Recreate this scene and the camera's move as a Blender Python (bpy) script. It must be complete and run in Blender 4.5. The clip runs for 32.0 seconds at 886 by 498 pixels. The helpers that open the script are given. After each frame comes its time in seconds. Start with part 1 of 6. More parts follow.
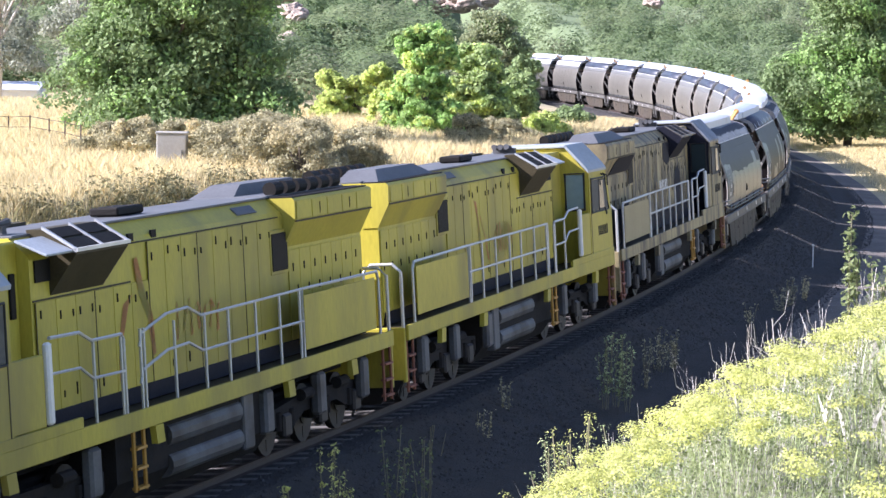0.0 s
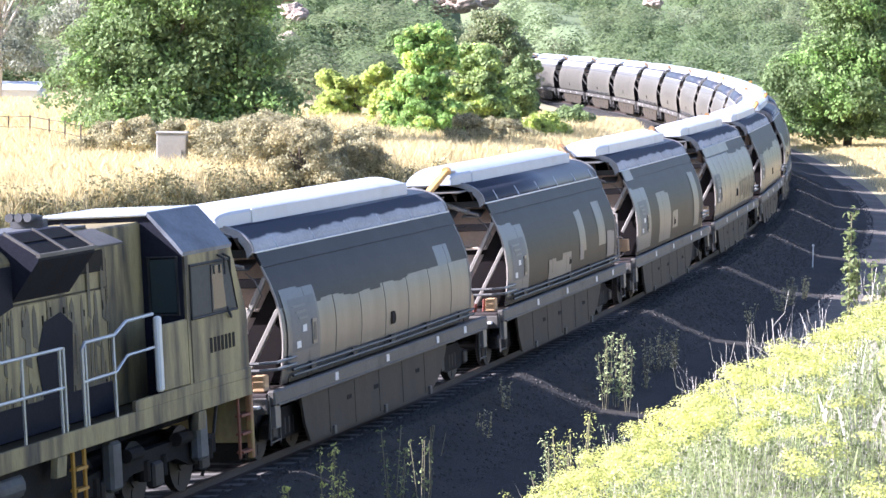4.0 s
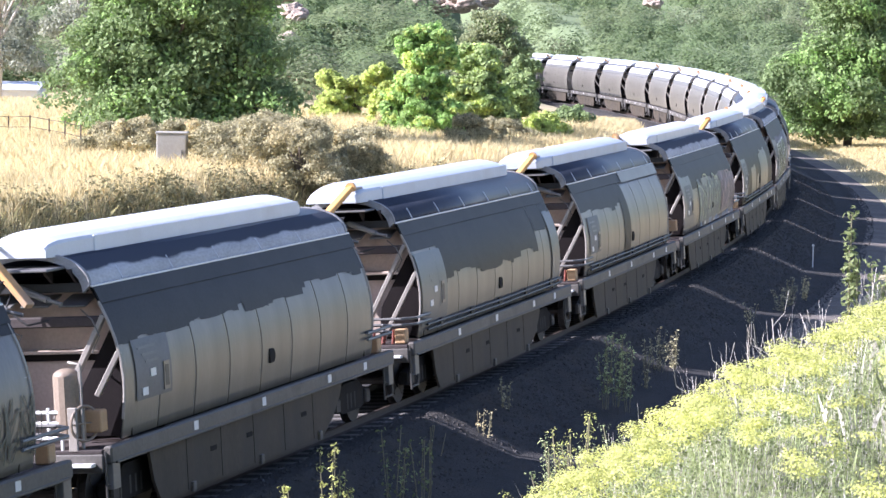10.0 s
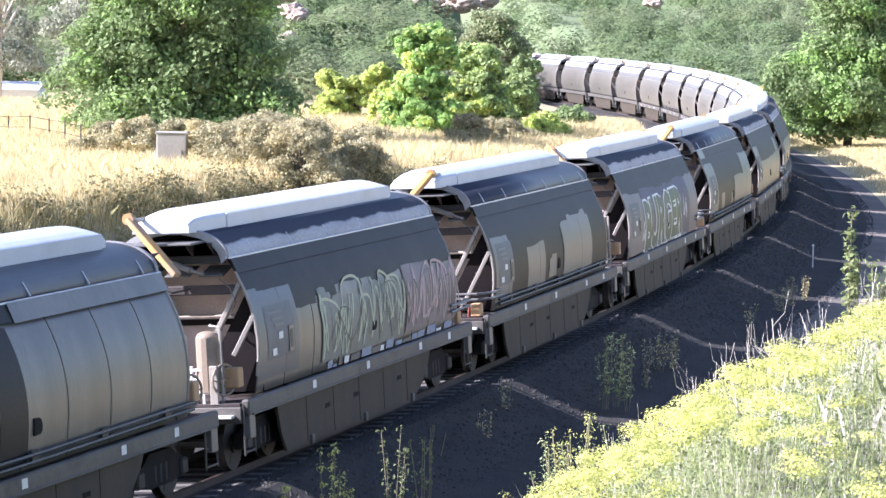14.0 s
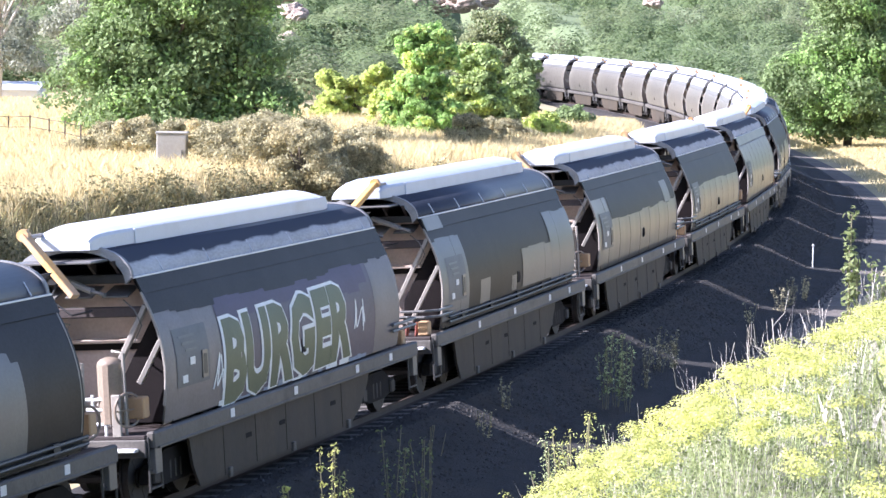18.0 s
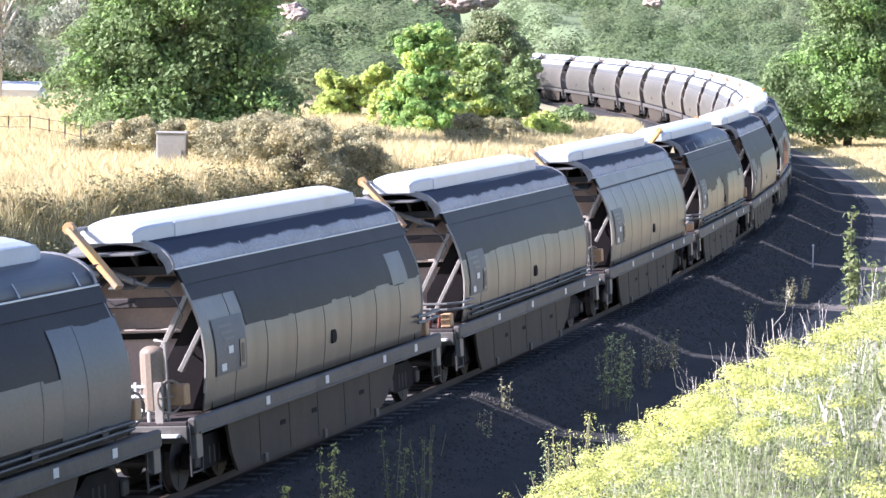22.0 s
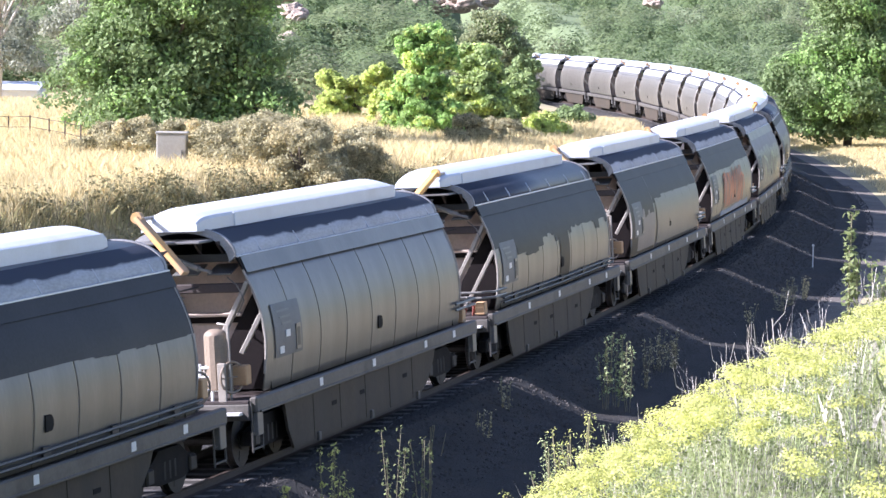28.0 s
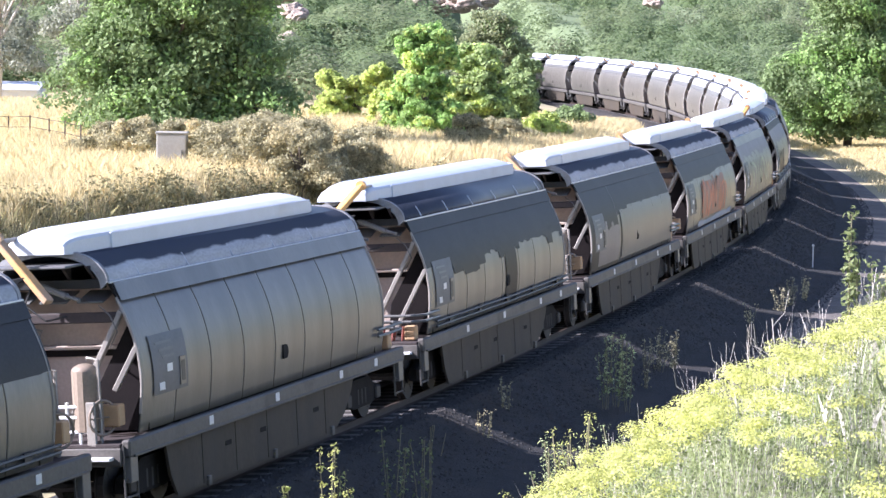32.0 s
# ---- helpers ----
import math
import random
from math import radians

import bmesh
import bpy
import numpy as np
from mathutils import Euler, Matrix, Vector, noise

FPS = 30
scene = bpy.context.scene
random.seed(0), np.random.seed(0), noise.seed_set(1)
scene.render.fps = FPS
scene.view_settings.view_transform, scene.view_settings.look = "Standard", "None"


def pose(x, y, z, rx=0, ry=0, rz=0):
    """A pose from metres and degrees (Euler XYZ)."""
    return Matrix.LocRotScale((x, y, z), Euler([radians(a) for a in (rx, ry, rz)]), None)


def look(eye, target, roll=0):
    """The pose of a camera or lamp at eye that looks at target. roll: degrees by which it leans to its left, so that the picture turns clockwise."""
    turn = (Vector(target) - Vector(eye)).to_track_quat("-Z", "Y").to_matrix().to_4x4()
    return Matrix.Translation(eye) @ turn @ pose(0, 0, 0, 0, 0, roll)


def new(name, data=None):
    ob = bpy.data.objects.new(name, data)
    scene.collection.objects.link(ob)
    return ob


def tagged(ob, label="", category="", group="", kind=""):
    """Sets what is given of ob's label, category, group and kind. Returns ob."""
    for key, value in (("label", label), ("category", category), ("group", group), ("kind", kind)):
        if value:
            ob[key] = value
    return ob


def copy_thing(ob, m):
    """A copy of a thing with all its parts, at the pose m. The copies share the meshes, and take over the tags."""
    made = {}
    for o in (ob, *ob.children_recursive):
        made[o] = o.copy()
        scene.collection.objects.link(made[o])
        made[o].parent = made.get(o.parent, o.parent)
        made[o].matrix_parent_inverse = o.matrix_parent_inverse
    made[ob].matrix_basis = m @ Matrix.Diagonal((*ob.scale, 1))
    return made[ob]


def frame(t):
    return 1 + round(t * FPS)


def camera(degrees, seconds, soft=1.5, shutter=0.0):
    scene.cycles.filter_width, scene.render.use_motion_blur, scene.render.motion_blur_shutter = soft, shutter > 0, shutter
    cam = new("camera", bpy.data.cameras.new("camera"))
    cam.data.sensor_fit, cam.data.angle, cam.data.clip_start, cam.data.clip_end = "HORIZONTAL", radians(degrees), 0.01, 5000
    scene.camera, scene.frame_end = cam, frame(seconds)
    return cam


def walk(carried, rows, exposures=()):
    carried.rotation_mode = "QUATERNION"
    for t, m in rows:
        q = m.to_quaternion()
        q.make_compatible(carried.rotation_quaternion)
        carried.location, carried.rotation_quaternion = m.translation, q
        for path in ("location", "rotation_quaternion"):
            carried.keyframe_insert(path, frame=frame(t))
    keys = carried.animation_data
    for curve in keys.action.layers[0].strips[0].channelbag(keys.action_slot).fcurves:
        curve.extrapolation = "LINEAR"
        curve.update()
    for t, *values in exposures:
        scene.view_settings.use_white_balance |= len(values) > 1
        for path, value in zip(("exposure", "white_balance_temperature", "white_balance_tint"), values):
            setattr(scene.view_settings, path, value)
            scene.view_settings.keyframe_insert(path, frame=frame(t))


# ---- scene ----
cam = camera(16.67, 32.0)
EYE = (0, 0, 7.685)
VIEW = look(EYE, (0, 100, 0.06), 0.77)
STOPS = ((0, 1.35), (1, 1.56), (2, 1.72), (3, 1.7), (6, 1.6), (9, 1.43), (11, 1.45), (13, 1.62), (19, 1.64), (21, 1.56), (25, 1.45), (32, 1.45))
walk(cam, [(0, VIEW), (32, VIEW)], [(t, e, 5800, 25) for t, e in STOPS])

# ---- light ----
SUN_AZ, SUN_EL = 189.0, 33.0   # degrees: where the sun stands, from +x towards +y, and its height
world = bpy.data.worlds.new("sky")
scene.world = world
world.use_nodes = True
wn = world.node_tree.nodes
sky = wn.new("ShaderNodeTexSky")
sky.sky_type, sky.sun_disc = "NISHITA", False
sky.sun_elevation, sky.sun_rotation = radians(SUN_EL), radians(90 - SUN_AZ)
world.node_tree.links.new(sky.outputs[0], wn["Background"].inputs[0])
wn["Background"].inputs[1].default_value = 0.085
sun = new("sun", bpy.data.lights.new("sun", "SUN"))
sun.data.energy, sun.data.angle, sun.data.color = 5.0, radians(0.5), (1.0, 0.97, 0.92)
sd = Vector((math.cos(radians(SUN_AZ)) * math.cos(radians(SUN_EL)), math.sin(radians(SUN_AZ)) * math.cos(radians(SUN_EL)), math.sin(radians(SUN_EL))))
sun.matrix_world = look(sd * 300, (0, 0, 0))

# ---- the line of the railway: distance s along it grows away from the camera ----
KNOT_S = (-300, -120, -40, 0, 30, 60, 90, 120, 150, 190, 285, 300, 360, 375, 620)
KNOT_K = (0, 0.0005, 0.00107, 0.00107, 0.00152, 0.00175, 0.00277, 0.00156, 0.00115, 0.00183, 0.0018, -0.0025, -0.0025, 0, 0)
CANT = 0.065
TS = np.arange(-300, 620.01, 0.5)
_k = np.interp(TS, KNOT_S, KNOT_K)
TH = np.concatenate([[0], np.cumsum((_k[1:] + _k[:-1]) * 0.25)])
TH += 1.28336 - TH[600]
_c, _s = np.cos(TH), np.sin(TH)
TX = np.concatenate([[0], np.cumsum((_c[1:] + _c[:-1]) * 0.25)])
TY = np.concatenate([[0], np.cumsum((_s[1:] + _s[:-1]) * 0.25)])
TX += -5.824 - TX[600]
TY += 45.399 - TY[600]


def rail_point(s, d=0.0, z=0.0):
    """A point d metres to the outside of the curve and z over the rails, on the canted track."""
    x, y, th = np.interp(s, TS, TX), np.interp(s, TS, TY), np.interp(s, TS, TH)
    o, u = d * math.cos(CANT) - z * math.sin(CANT), z * math.cos(CANT) + d * math.sin(CANT)
    return Vector((x + o * math.sin(th), y - o * math.cos(th), u - 0.0006 * s))


# how far the train has come after each second
GONE = (0.0, 12.67, 25.19, 37.57, 49.78, 61.82, 73.67, 85.32, 96.74, 107.91, 118.85, 129.51, 139.81, 149.81, 159.48, 168.81, 177.78, 186.4,
        194.65, 202.56, 210.1, 217.22, 223.9, 230.09, 235.72, 240.76, 245.17, 248.94, 252.04, 254.48, 256.24, 257.28, 257.58)
WAGON, LOCO = 15.49, 20.87
FIRST = 55.14   # where the first wagon's front coupling is at the start
COUNT = 33


def gone(t):
    i = min(31, max(0, int(t)))
    m = [(GONE[min(32, j + 1)] - GONE[max(0, j - 1)]) / (2 if 0 < j < 32 else 1) for j in (i, i + 1)]
    if i == 31:
        m[1] = 0.0
    u = t - i
    return ((2 * u**3 - 3 * u**2 + 1) * GONE[i] + (u**3 - 2 * u**2 + u) * m[0] + (3 * u**2 - 2 * u**3) * GONE[i + 1] + (u**3 - u**2) * m[1])


def car_pose(s_mid, base):
    """The pose of a vehicle whose middle is at s_mid and whose bogies stand base apart; its front looks down the line (-s)."""
    f, r = rail_point(s_mid - base / 2), rail_point(s_mid + base / 2)
    up = (rail_point(s_mid, 0, 1) - rail_point(s_mid)).normalized()
    x = (f - r).normalized()
    y = up.cross(x).normalized()
    z = x.cross(y)
    m = Matrix((x, y, z)).transposed().to_4x4()
    m.translation = (f + r) / 2
    return m


# ---- materials ----
def mat(name, colour, rough=0.7, metal=0.0, vary=0.25, scale=2.0, fine=25.0, bump=0.15, tint=None, tint_at=(0.55, 0.75), each=0.0, coords="Object", stretch=(1, 1, 1), spec=0.5, island=0.0, dist=0.02):
    """A surface with stains (scale) and grain (fine), a second colour in blotches and some difference from piece to piece."""
    m = bpy.data.materials.new(name)
    m.use_nodes = True
    nt = m.node_tree
    n, ln = nt.nodes, nt.links
    p = n["Principled BSDF"]
    p.inputs["Roughness"].default_value = rough
    p.inputs["Metallic"].default_value = metal
    p.inputs["Specular IOR Level"].default_value = spec
    tc = n.new("ShaderNodeTexCoord")
    mp = n.new("ShaderNodeMapping")
    mp.inputs["Scale"].default_value = stretch
    ln.new(tc.outputs[coords], mp.inputs[0])
    a, b = n.new("ShaderNodeTexNoise"), n.new("ShaderNodeTexNoise")
    for t, s, d in ((a, scale, 5), (b, fine, 3)):
        t.inputs["Scale"].default_value, t.inputs["Detail"].default_value = s, d
        ln.new(mp.outputs[0], t.inputs["Vector"])
    col = n.new("ShaderNodeMix")
    col.data_type = "RGBA"
    dark = [c * (1 - vary) for c in colour]
    light = [min(1, c * (1 + vary)) for c in colour]
    col.inputs[6].default_value, col.inputs[7].default_value = (*dark, 1), (*light, 1)
    ad = n.new("ShaderNodeMath")
    ad.operation = "MULTIPLY_ADD"
    ad.inputs[1].default_value = 0.5
    hf = n.new("ShaderNodeMath")
    hf.operation = "MULTIPLY"
    hf.inputs[1].default_value = 0.5
    ln.new(b.outputs[0], hf.inputs[0])
    ln.new(a.outputs[0], ad.inputs[0])
    ln.new(hf.outputs[0], ad.inputs[2])
    rg = n.new("ShaderNodeMapRange")
    rg.inputs[1].default_value, rg.inputs[2].default_value = 0.3, 0.7
    ln.new(ad.outputs[0], rg.inputs[0])
    ln.new(rg.outputs[0], col.inputs[0])
    out = col.outputs[2]
    if tint:
        c2 = n.new("ShaderNodeTexNoise")
        c2.inputs["Scale"].default_value, c2.inputs["Detail"].default_value = scale * 0.6, 6
        ln.new(mp.outputs[0], c2.inputs["Vector"])
        r2 = n.new("ShaderNodeMapRange")
        r2.inputs[1].default_value, r2.inputs[2].default_value = tint_at
        ln.new(c2.outputs[0], r2.inputs[0])
        mx = n.new("ShaderNodeMix")
        mx.data_type = "RGBA"
        mx.inputs[7].default_value = (*tint, 1)
        ln.new(out, mx.inputs[6])
        ln.new(r2.outputs[0], mx.inputs[0])
        out = mx.outputs[2]
    if each or island:
        hs = n.new("ShaderNodeHueSaturation")
        mr = n.new("ShaderNodeMapRange")
        amount = each or island
        mr.inputs[3].default_value, mr.inputs[4].default_value = 1 - amount, 1 + amount
        if each:
            oi = n.new("ShaderNodeObjectInfo")
            ln.new(oi.outputs["Random"], mr.inputs[0])
        else:
            ge = n.new("ShaderNodeNewGeometry")
            ln.new(ge.outputs["Random Per Island"], mr.inputs[0])
        ln.new(mr.outputs[0], hs.inputs["Value"])
        ln.new(out, hs.inputs["Color"])
        out = hs.outputs[0]
    ln.new(out, p.inputs["Base Color"])
    if bump:
        bp = n.new("ShaderNodeBump")
        bp.inputs["Strength"].default_value, bp.inputs["Distance"].default_value = bump, dist
        ln.new(b.outputs[0], bp.inputs["Height"])
        ln.new(bp.outputs[0], p.inputs["Normal"])
    return m


def leaf_mat(name, colour, vary=0.35, through_light=0.35, rough=0.5, scale=0.6, tint=None):
    """Leaves that differ from one another and let some light through."""
    m = mat(name, colour, rough, 0, 0.3, scale, 6, 0, tint=tint, tint_at=(0.45, 0.62), island=vary, spec=0.15)
    n, ln = m.node_tree.nodes, m.node_tree.links
    p = n["Principled BSDF"]
    tr, mx = n.new("ShaderNodeBsdfTranslucent"), n.new("ShaderNodeMixShader")
    mx.inputs[0].default_value = through_light
    src = p.inputs["Base Color"].links[0].from_socket
    ln.new(src, tr.inputs[0])
    ln.new(p.outputs[0], mx.inputs[1])
    ln.new(tr.outputs[0], mx.inputs[2])
    ln.new(mx.outputs[0], n["Material Output"].inputs[0])
    return m


M = {
    "grey": mat("wagon_grey_paint", (0.172, 0.158, 0.136), 0.34, 0.0, 0.2, 0.8, 14, 0.02, tint=(0.1, 0.093, 0.082), tint_at=(0.46, 0.75), each=0.05, spec=0.5, stretch=(1.6, 1, 0.4)),
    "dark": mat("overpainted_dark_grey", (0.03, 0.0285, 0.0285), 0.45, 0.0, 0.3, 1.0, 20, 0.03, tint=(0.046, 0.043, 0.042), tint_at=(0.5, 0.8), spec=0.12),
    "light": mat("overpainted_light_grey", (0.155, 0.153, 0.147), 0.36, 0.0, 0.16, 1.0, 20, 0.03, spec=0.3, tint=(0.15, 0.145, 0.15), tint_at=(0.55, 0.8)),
    "blue_grey": mat("overpainted_blue_grey", (0.115, 0.125, 0.135), 0.34, 0.0, 0.18, 1.0, 20, 0.03, spec=0.3),
    "roof": mat("wagon_roof_dusty", (0.042, 0.05, 0.07), 0.4, 0.0, 0.25, 1.2, 15, 0.03, tint=(0.07, 0.075, 0.09), tint_at=(0.5, 0.75), stretch=(0.4, 1, 1), spec=0.4),
    "lid": mat("white_hatch_cover", (0.62, 0.645, 0.68), 0.5, 0.0, 0.06, 1.5, 20, 0.05, tint=(0.5, 0.5, 0.5), tint_at=(0.55, 0.85), each=0.04),
    "lid_blue": mat("pale_blue_hatch_cover", (0.5, 0.555, 0.63), 0.5, 0.0, 0.08, 1.5, 20, 0.05, tint=(0.42, 0.45, 0.5), tint_at=(0.55, 0.85), each=0.08),
    "rust": mat("brown_slope_sheet", (0.5, 0.4, 0.33), 0.8, 0, 0.15, 1.2, 18, 0.1, tint=(0.3, 0.23, 0.19), tint_at=(0.5, 0.8)),
    "maroon": mat("dark_maroon_inside", (0.05, 0.038, 0.036), 0.75, 0, 0.25, 1.5, 20, 0.1),
    "sill": mat("sill_grey", (0.125, 0.116, 0.104), 0.55, 0.0, 0.25, 1.5, 20, 0.05, spec=0.3, tint=(0.05, 0.046, 0.044), tint_at=(0.55, 0.75)),
    "skirt": mat("dusty_skirt", (0.078, 0.063, 0.047), 0.7, 0, 0.25, 0.9, 16, 0.08, spec=0.25, tint=(0.06, 0.053, 0.046), tint_at=(0.45, 0.75), stretch=(1.8, 1, 0.5)),
    # near-black that carries the shade inside the wagon ends
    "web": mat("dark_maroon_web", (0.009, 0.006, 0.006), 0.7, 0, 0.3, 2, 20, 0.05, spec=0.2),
    "rim": mat("dusty_roof_end_flange", (0.3, 0.3, 0.3), 0.7, 0, 0.2, 2, 25, 0.05, tint=(0.12, 0.115, 0.11), tint_at=(0.5, 0.7)),
    "bogie": mat("bogie_grime", (0.022, 0.02, 0.019), 0.85, 0.0, 0.3, 3, 25, 0.2, spec=0.15, tint=(0.038, 0.03, 0.024), tint_at=(0.55, 0.8)),
    "wheel": mat("worn_steel_wheel", (0.036, 0.032, 0.03), 0.6, 0.3, 0.25, 3, 25, 0.1),
    "black": mat("black_rubber", (0.02, 0.02, 0.02), 0.6, 0, 0.3, 4, 30, 0.1),
    "white": mat("white_paint", (0.75, 0.75, 0.73), 0.5, 0, 0.08, 3, 25, 0.05),
    "brace": mat("pale_brace_paint", (0.33, 0.3, 0.26), 0.55, 0, 0.15, 2, 25, 0.08, tint=(0.25, 0.2, 0.16), tint_at=(0.6, 0.8)),
    "lever": mat("orange_yellow_bar", (0.6, 0.33, 0.1), 0.5, 0, 0.2, 2, 25, 0.05, tint=(0.33, 0.24, 0.17), tint_at=(0.45, 0.7), each=0.25),
    "tank": mat("brown_air_tank", (0.28, 0.22, 0.165), 0.5, 0, 0.2, 3, 25, 0.05),
    "box": mat("tan_box", (0.5, 0.32, 0.17), 0.6, 0, 0.12, 3, 25, 0.05),
    "red": mat("red_valve", (0.2, 0.06, 0.045), 0.5, 0, 0.2, 3, 25, 0.05),
    "pipe": mat("dark_pipe", (0.07, 0.068, 0.065), 0.5, 0.2, 0.2, 3, 25, 0.05),
    "rail": mat("rail_steel", (0.07, 0.05, 0.04), 0.6, 0.4, 0.25, 2, 25, 0.1),
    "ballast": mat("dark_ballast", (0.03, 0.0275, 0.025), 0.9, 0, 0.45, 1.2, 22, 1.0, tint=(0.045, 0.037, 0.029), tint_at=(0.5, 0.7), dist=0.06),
    # thick dust, pale enough to hold the far roofs' brightness in the sun
    "sunlit_dust": mat("thick_sunlit_dust", (0.43, 0.43, 0.43), 0.8, 0, 0.25, 2.0, 30, 0.03, tint=(0.3, 0.3, 0.31), tint_at=(0.5, 0.7), spec=0.2),
    "dirt": mat("grey_brown_dirt", (0.14, 0.12, 0.1), 0.95, 0, 0.35, 0.9, 20, 0.6, tint=(0.2, 0.17, 0.14), tint_at=(0.5, 0.7), dist=0.04),
    "sleeper": mat("concrete_sleeper", (0.14, 0.13, 0.12), 0.85, 0, 0.2, 2, 25, 0.2, each=0.15),
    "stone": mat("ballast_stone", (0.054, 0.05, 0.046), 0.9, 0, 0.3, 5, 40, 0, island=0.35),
}


def dust_mat():
    """Pale dust that thins out upwards over the dark roof, in long streaks."""
    m = mat("pale_dust", (0.43, 0.44, 0.46), 0.75, 0, 0.25, 2.0, 30, 0.03, stretch=(0.35, 1, 1), spec=0.2)
    n, ln = m.node_tree.nodes, m.node_tree.links
    p = n["Principled BSDF"]
    src = p.inputs["Base Color"].links[0].from_socket
    tc, sx, mp, ns = n.new("ShaderNodeTexCoord"), n.new("ShaderNodeSeparateXYZ"), n.new("ShaderNodeMapping"), n.new("ShaderNodeTexNoise")
    mp.inputs["Scale"].default_value = (0.55, 0.8, 0.8)
    ns.inputs["Scale"].default_value, ns.inputs["Detail"].default_value = 1.6, 3
    ln.new(tc.outputs["Object"], sx.inputs[0])
    ln.new(tc.outputs["Object"], mp.inputs[0])
    ln.new(mp.outputs[0], ns.inputs["Vector"])
    ma = n.new("ShaderNodeMath")
    ma.operation = "MULTIPLY_ADD"
    ma.inputs[1].default_value = 0.24
    ln.new(ns.outputs[0], ma.inputs[0])
    mr = n.new("ShaderNodeMapRange")
    mr.inputs[1].default_value, mr.inputs[2].default_value, mr.inputs[3].default_value, mr.inputs[4].default_value = 3.6, 4.0, 0.4, 0.0
    ln.new(sx.outputs[2], mr.inputs[0])
    ln.new(mr.outputs[0], ma.inputs[2])
    st = n.new("ShaderNodeMapRange")
    st.inputs[1].default_value, st.inputs[2].default_value = 0.285, 0.325
    ln.new(ma.outputs[0], st.inputs[0])
    mx = n.new("ShaderNodeMix")
    mx.data_type = "RGBA"
    mx.inputs[6].default_value = (0.045, 0.053, 0.073, 1)
    ln.new(src, mx.inputs[7])
    ln.new(st.outputs[0], mx.inputs[0])
    ln.new(mx.outputs[2], p.inputs["Base Color"])
    return m


M["dust"] = dust_mat()
# ---- building helpers ----
def mesh_of(name, bm, material, smooth=False):
    me = bpy.data.meshes.new(name)
    bm.to_mesh(me)
    bm.free()
    for m in (material if isinstance(material, (list, tuple)) else [material]):
        me.materials.append(m)
    if smooth:
        me.polygons.foreach_set("use_smooth", [True] * len(me.polygons))
    return me


def part(name, bm, material, parent=None, label="", at=None, smooth=False):
    """Links a bmesh, or a mesh made before, as one object under its thing."""
    me = bm if isinstance(bm, bpy.types.Mesh) else mesh_of(name, bm, material, smooth)
    ob = new(name, me)
    if parent:
        ob.parent = parent
    if at is not None:
        ob.matrix_basis = at
    return tagged(ob, label)


def thing(name, label, category, group="", kind="", at=None):
    ob = new(name)
    ob.empty_display_size = 0.2
    if at is not None:
        ob.matrix_basis = at
    return tagged(ob, label, category, group, kind)


def box(bm, x0, x1, y0, y1, z0, z1, bevel=0.0, m=None):
    r = bmesh.ops.create_cube(bm, size=1)
    vs = r["verts"]
    for v in vs:
        v.co = Vector(((x0 + x1) / 2 + v.co.x * (x1 - x0), (y0 + y1) / 2 + v.co.y * (y1 - y0), (z0 + z1) / 2 + v.co.z * (z1 - z0)))
    if bevel:
        es = list({e for v in vs for e in v.link_edges})
        r = bmesh.ops.bevel(bm, geom=es, offset=bevel, segments=1, affect="EDGES", profile=0.5)
        vs = list({v for f in r["faces"] for v in f.verts} | {v for v in vs if v.is_valid})
    if m:
        for v in vs:
            v.co = m @ v.co
    return bm


def Box(x0, x1, y0, y1, z0, z1, bevel=0.0, m=None):
    return box(bmesh.new(), x0, x1, y0, y1, z0, z1, bevel, m)


def rod(bm, a, b, r, seg=8, r2=None, cap=True):
    a, b = Vector(a), Vector(b)
    d = b - a
    m = Matrix.Translation((a + b) / 2) @ d.to_track_quat("Z", "Y").to_matrix().to_4x4()
    bmesh.ops.create_cone(bm, cap_ends=cap, segments=seg, radius1=r, radius2=r if r2 is None else r2, depth=d.length, matrix=m)
    return bm


def Rod(a, b, r, seg=8, r2=None):
    return rod(bmesh.new(), a, b, r, seg, r2)


def tube(points, r, seg=6, bm=None):
    """A bent pipe through points."""
    bm = bm or bmesh.new()
    pts = [Vector(p) for p in points]
    rings = []
    up = Vector((0.13, 0.21, 0.97))
    for i, p in enumerate(pts):
        d = (pts[min(i + 1, len(pts) - 1)] - pts[max(i - 1, 0)]).normalized()
        u = d.cross(up).normalized()
        w = d.cross(u)
        rings.append([bm.verts.new(p + (u * math.cos(2 * math.pi * k / seg) + w * math.sin(2 * math.pi * k / seg)) * r) for k in range(seg)])
    for q, n in zip(rings, rings[1:]):
        for k in range(seg):
            bm.faces.new((q[k], q[(k + 1) % seg], n[(k + 1) % seg], n[k]))
    bm.faces.new(rings[0][::-1])
    bm.faces.new(rings[-1])
    return bm


def plate(points, thick, axis=1):
    """A flat outline (in the plane across axis) made into a plate of that thickness, centred on the plane."""
    bm = bmesh.new()
    vs = [bm.verts.new(p) for p in points]
    bm.faces.new(vs)
    off = [0, 0, 0]
    off[axis] = thick / 2
    r = bmesh.ops.extrude_face_region(bm, geom=bm.faces[:])
    new_v = [g for g in r["geom"] if isinstance(g, bmesh.types.BMVert)]
    for v in new_v:
        v.co += Vector(off)
    for v in vs:
        v.co -= Vector(off)
    bmesh.ops.recalc_face_normals(bm, faces=bm.faces[:])
    return bm


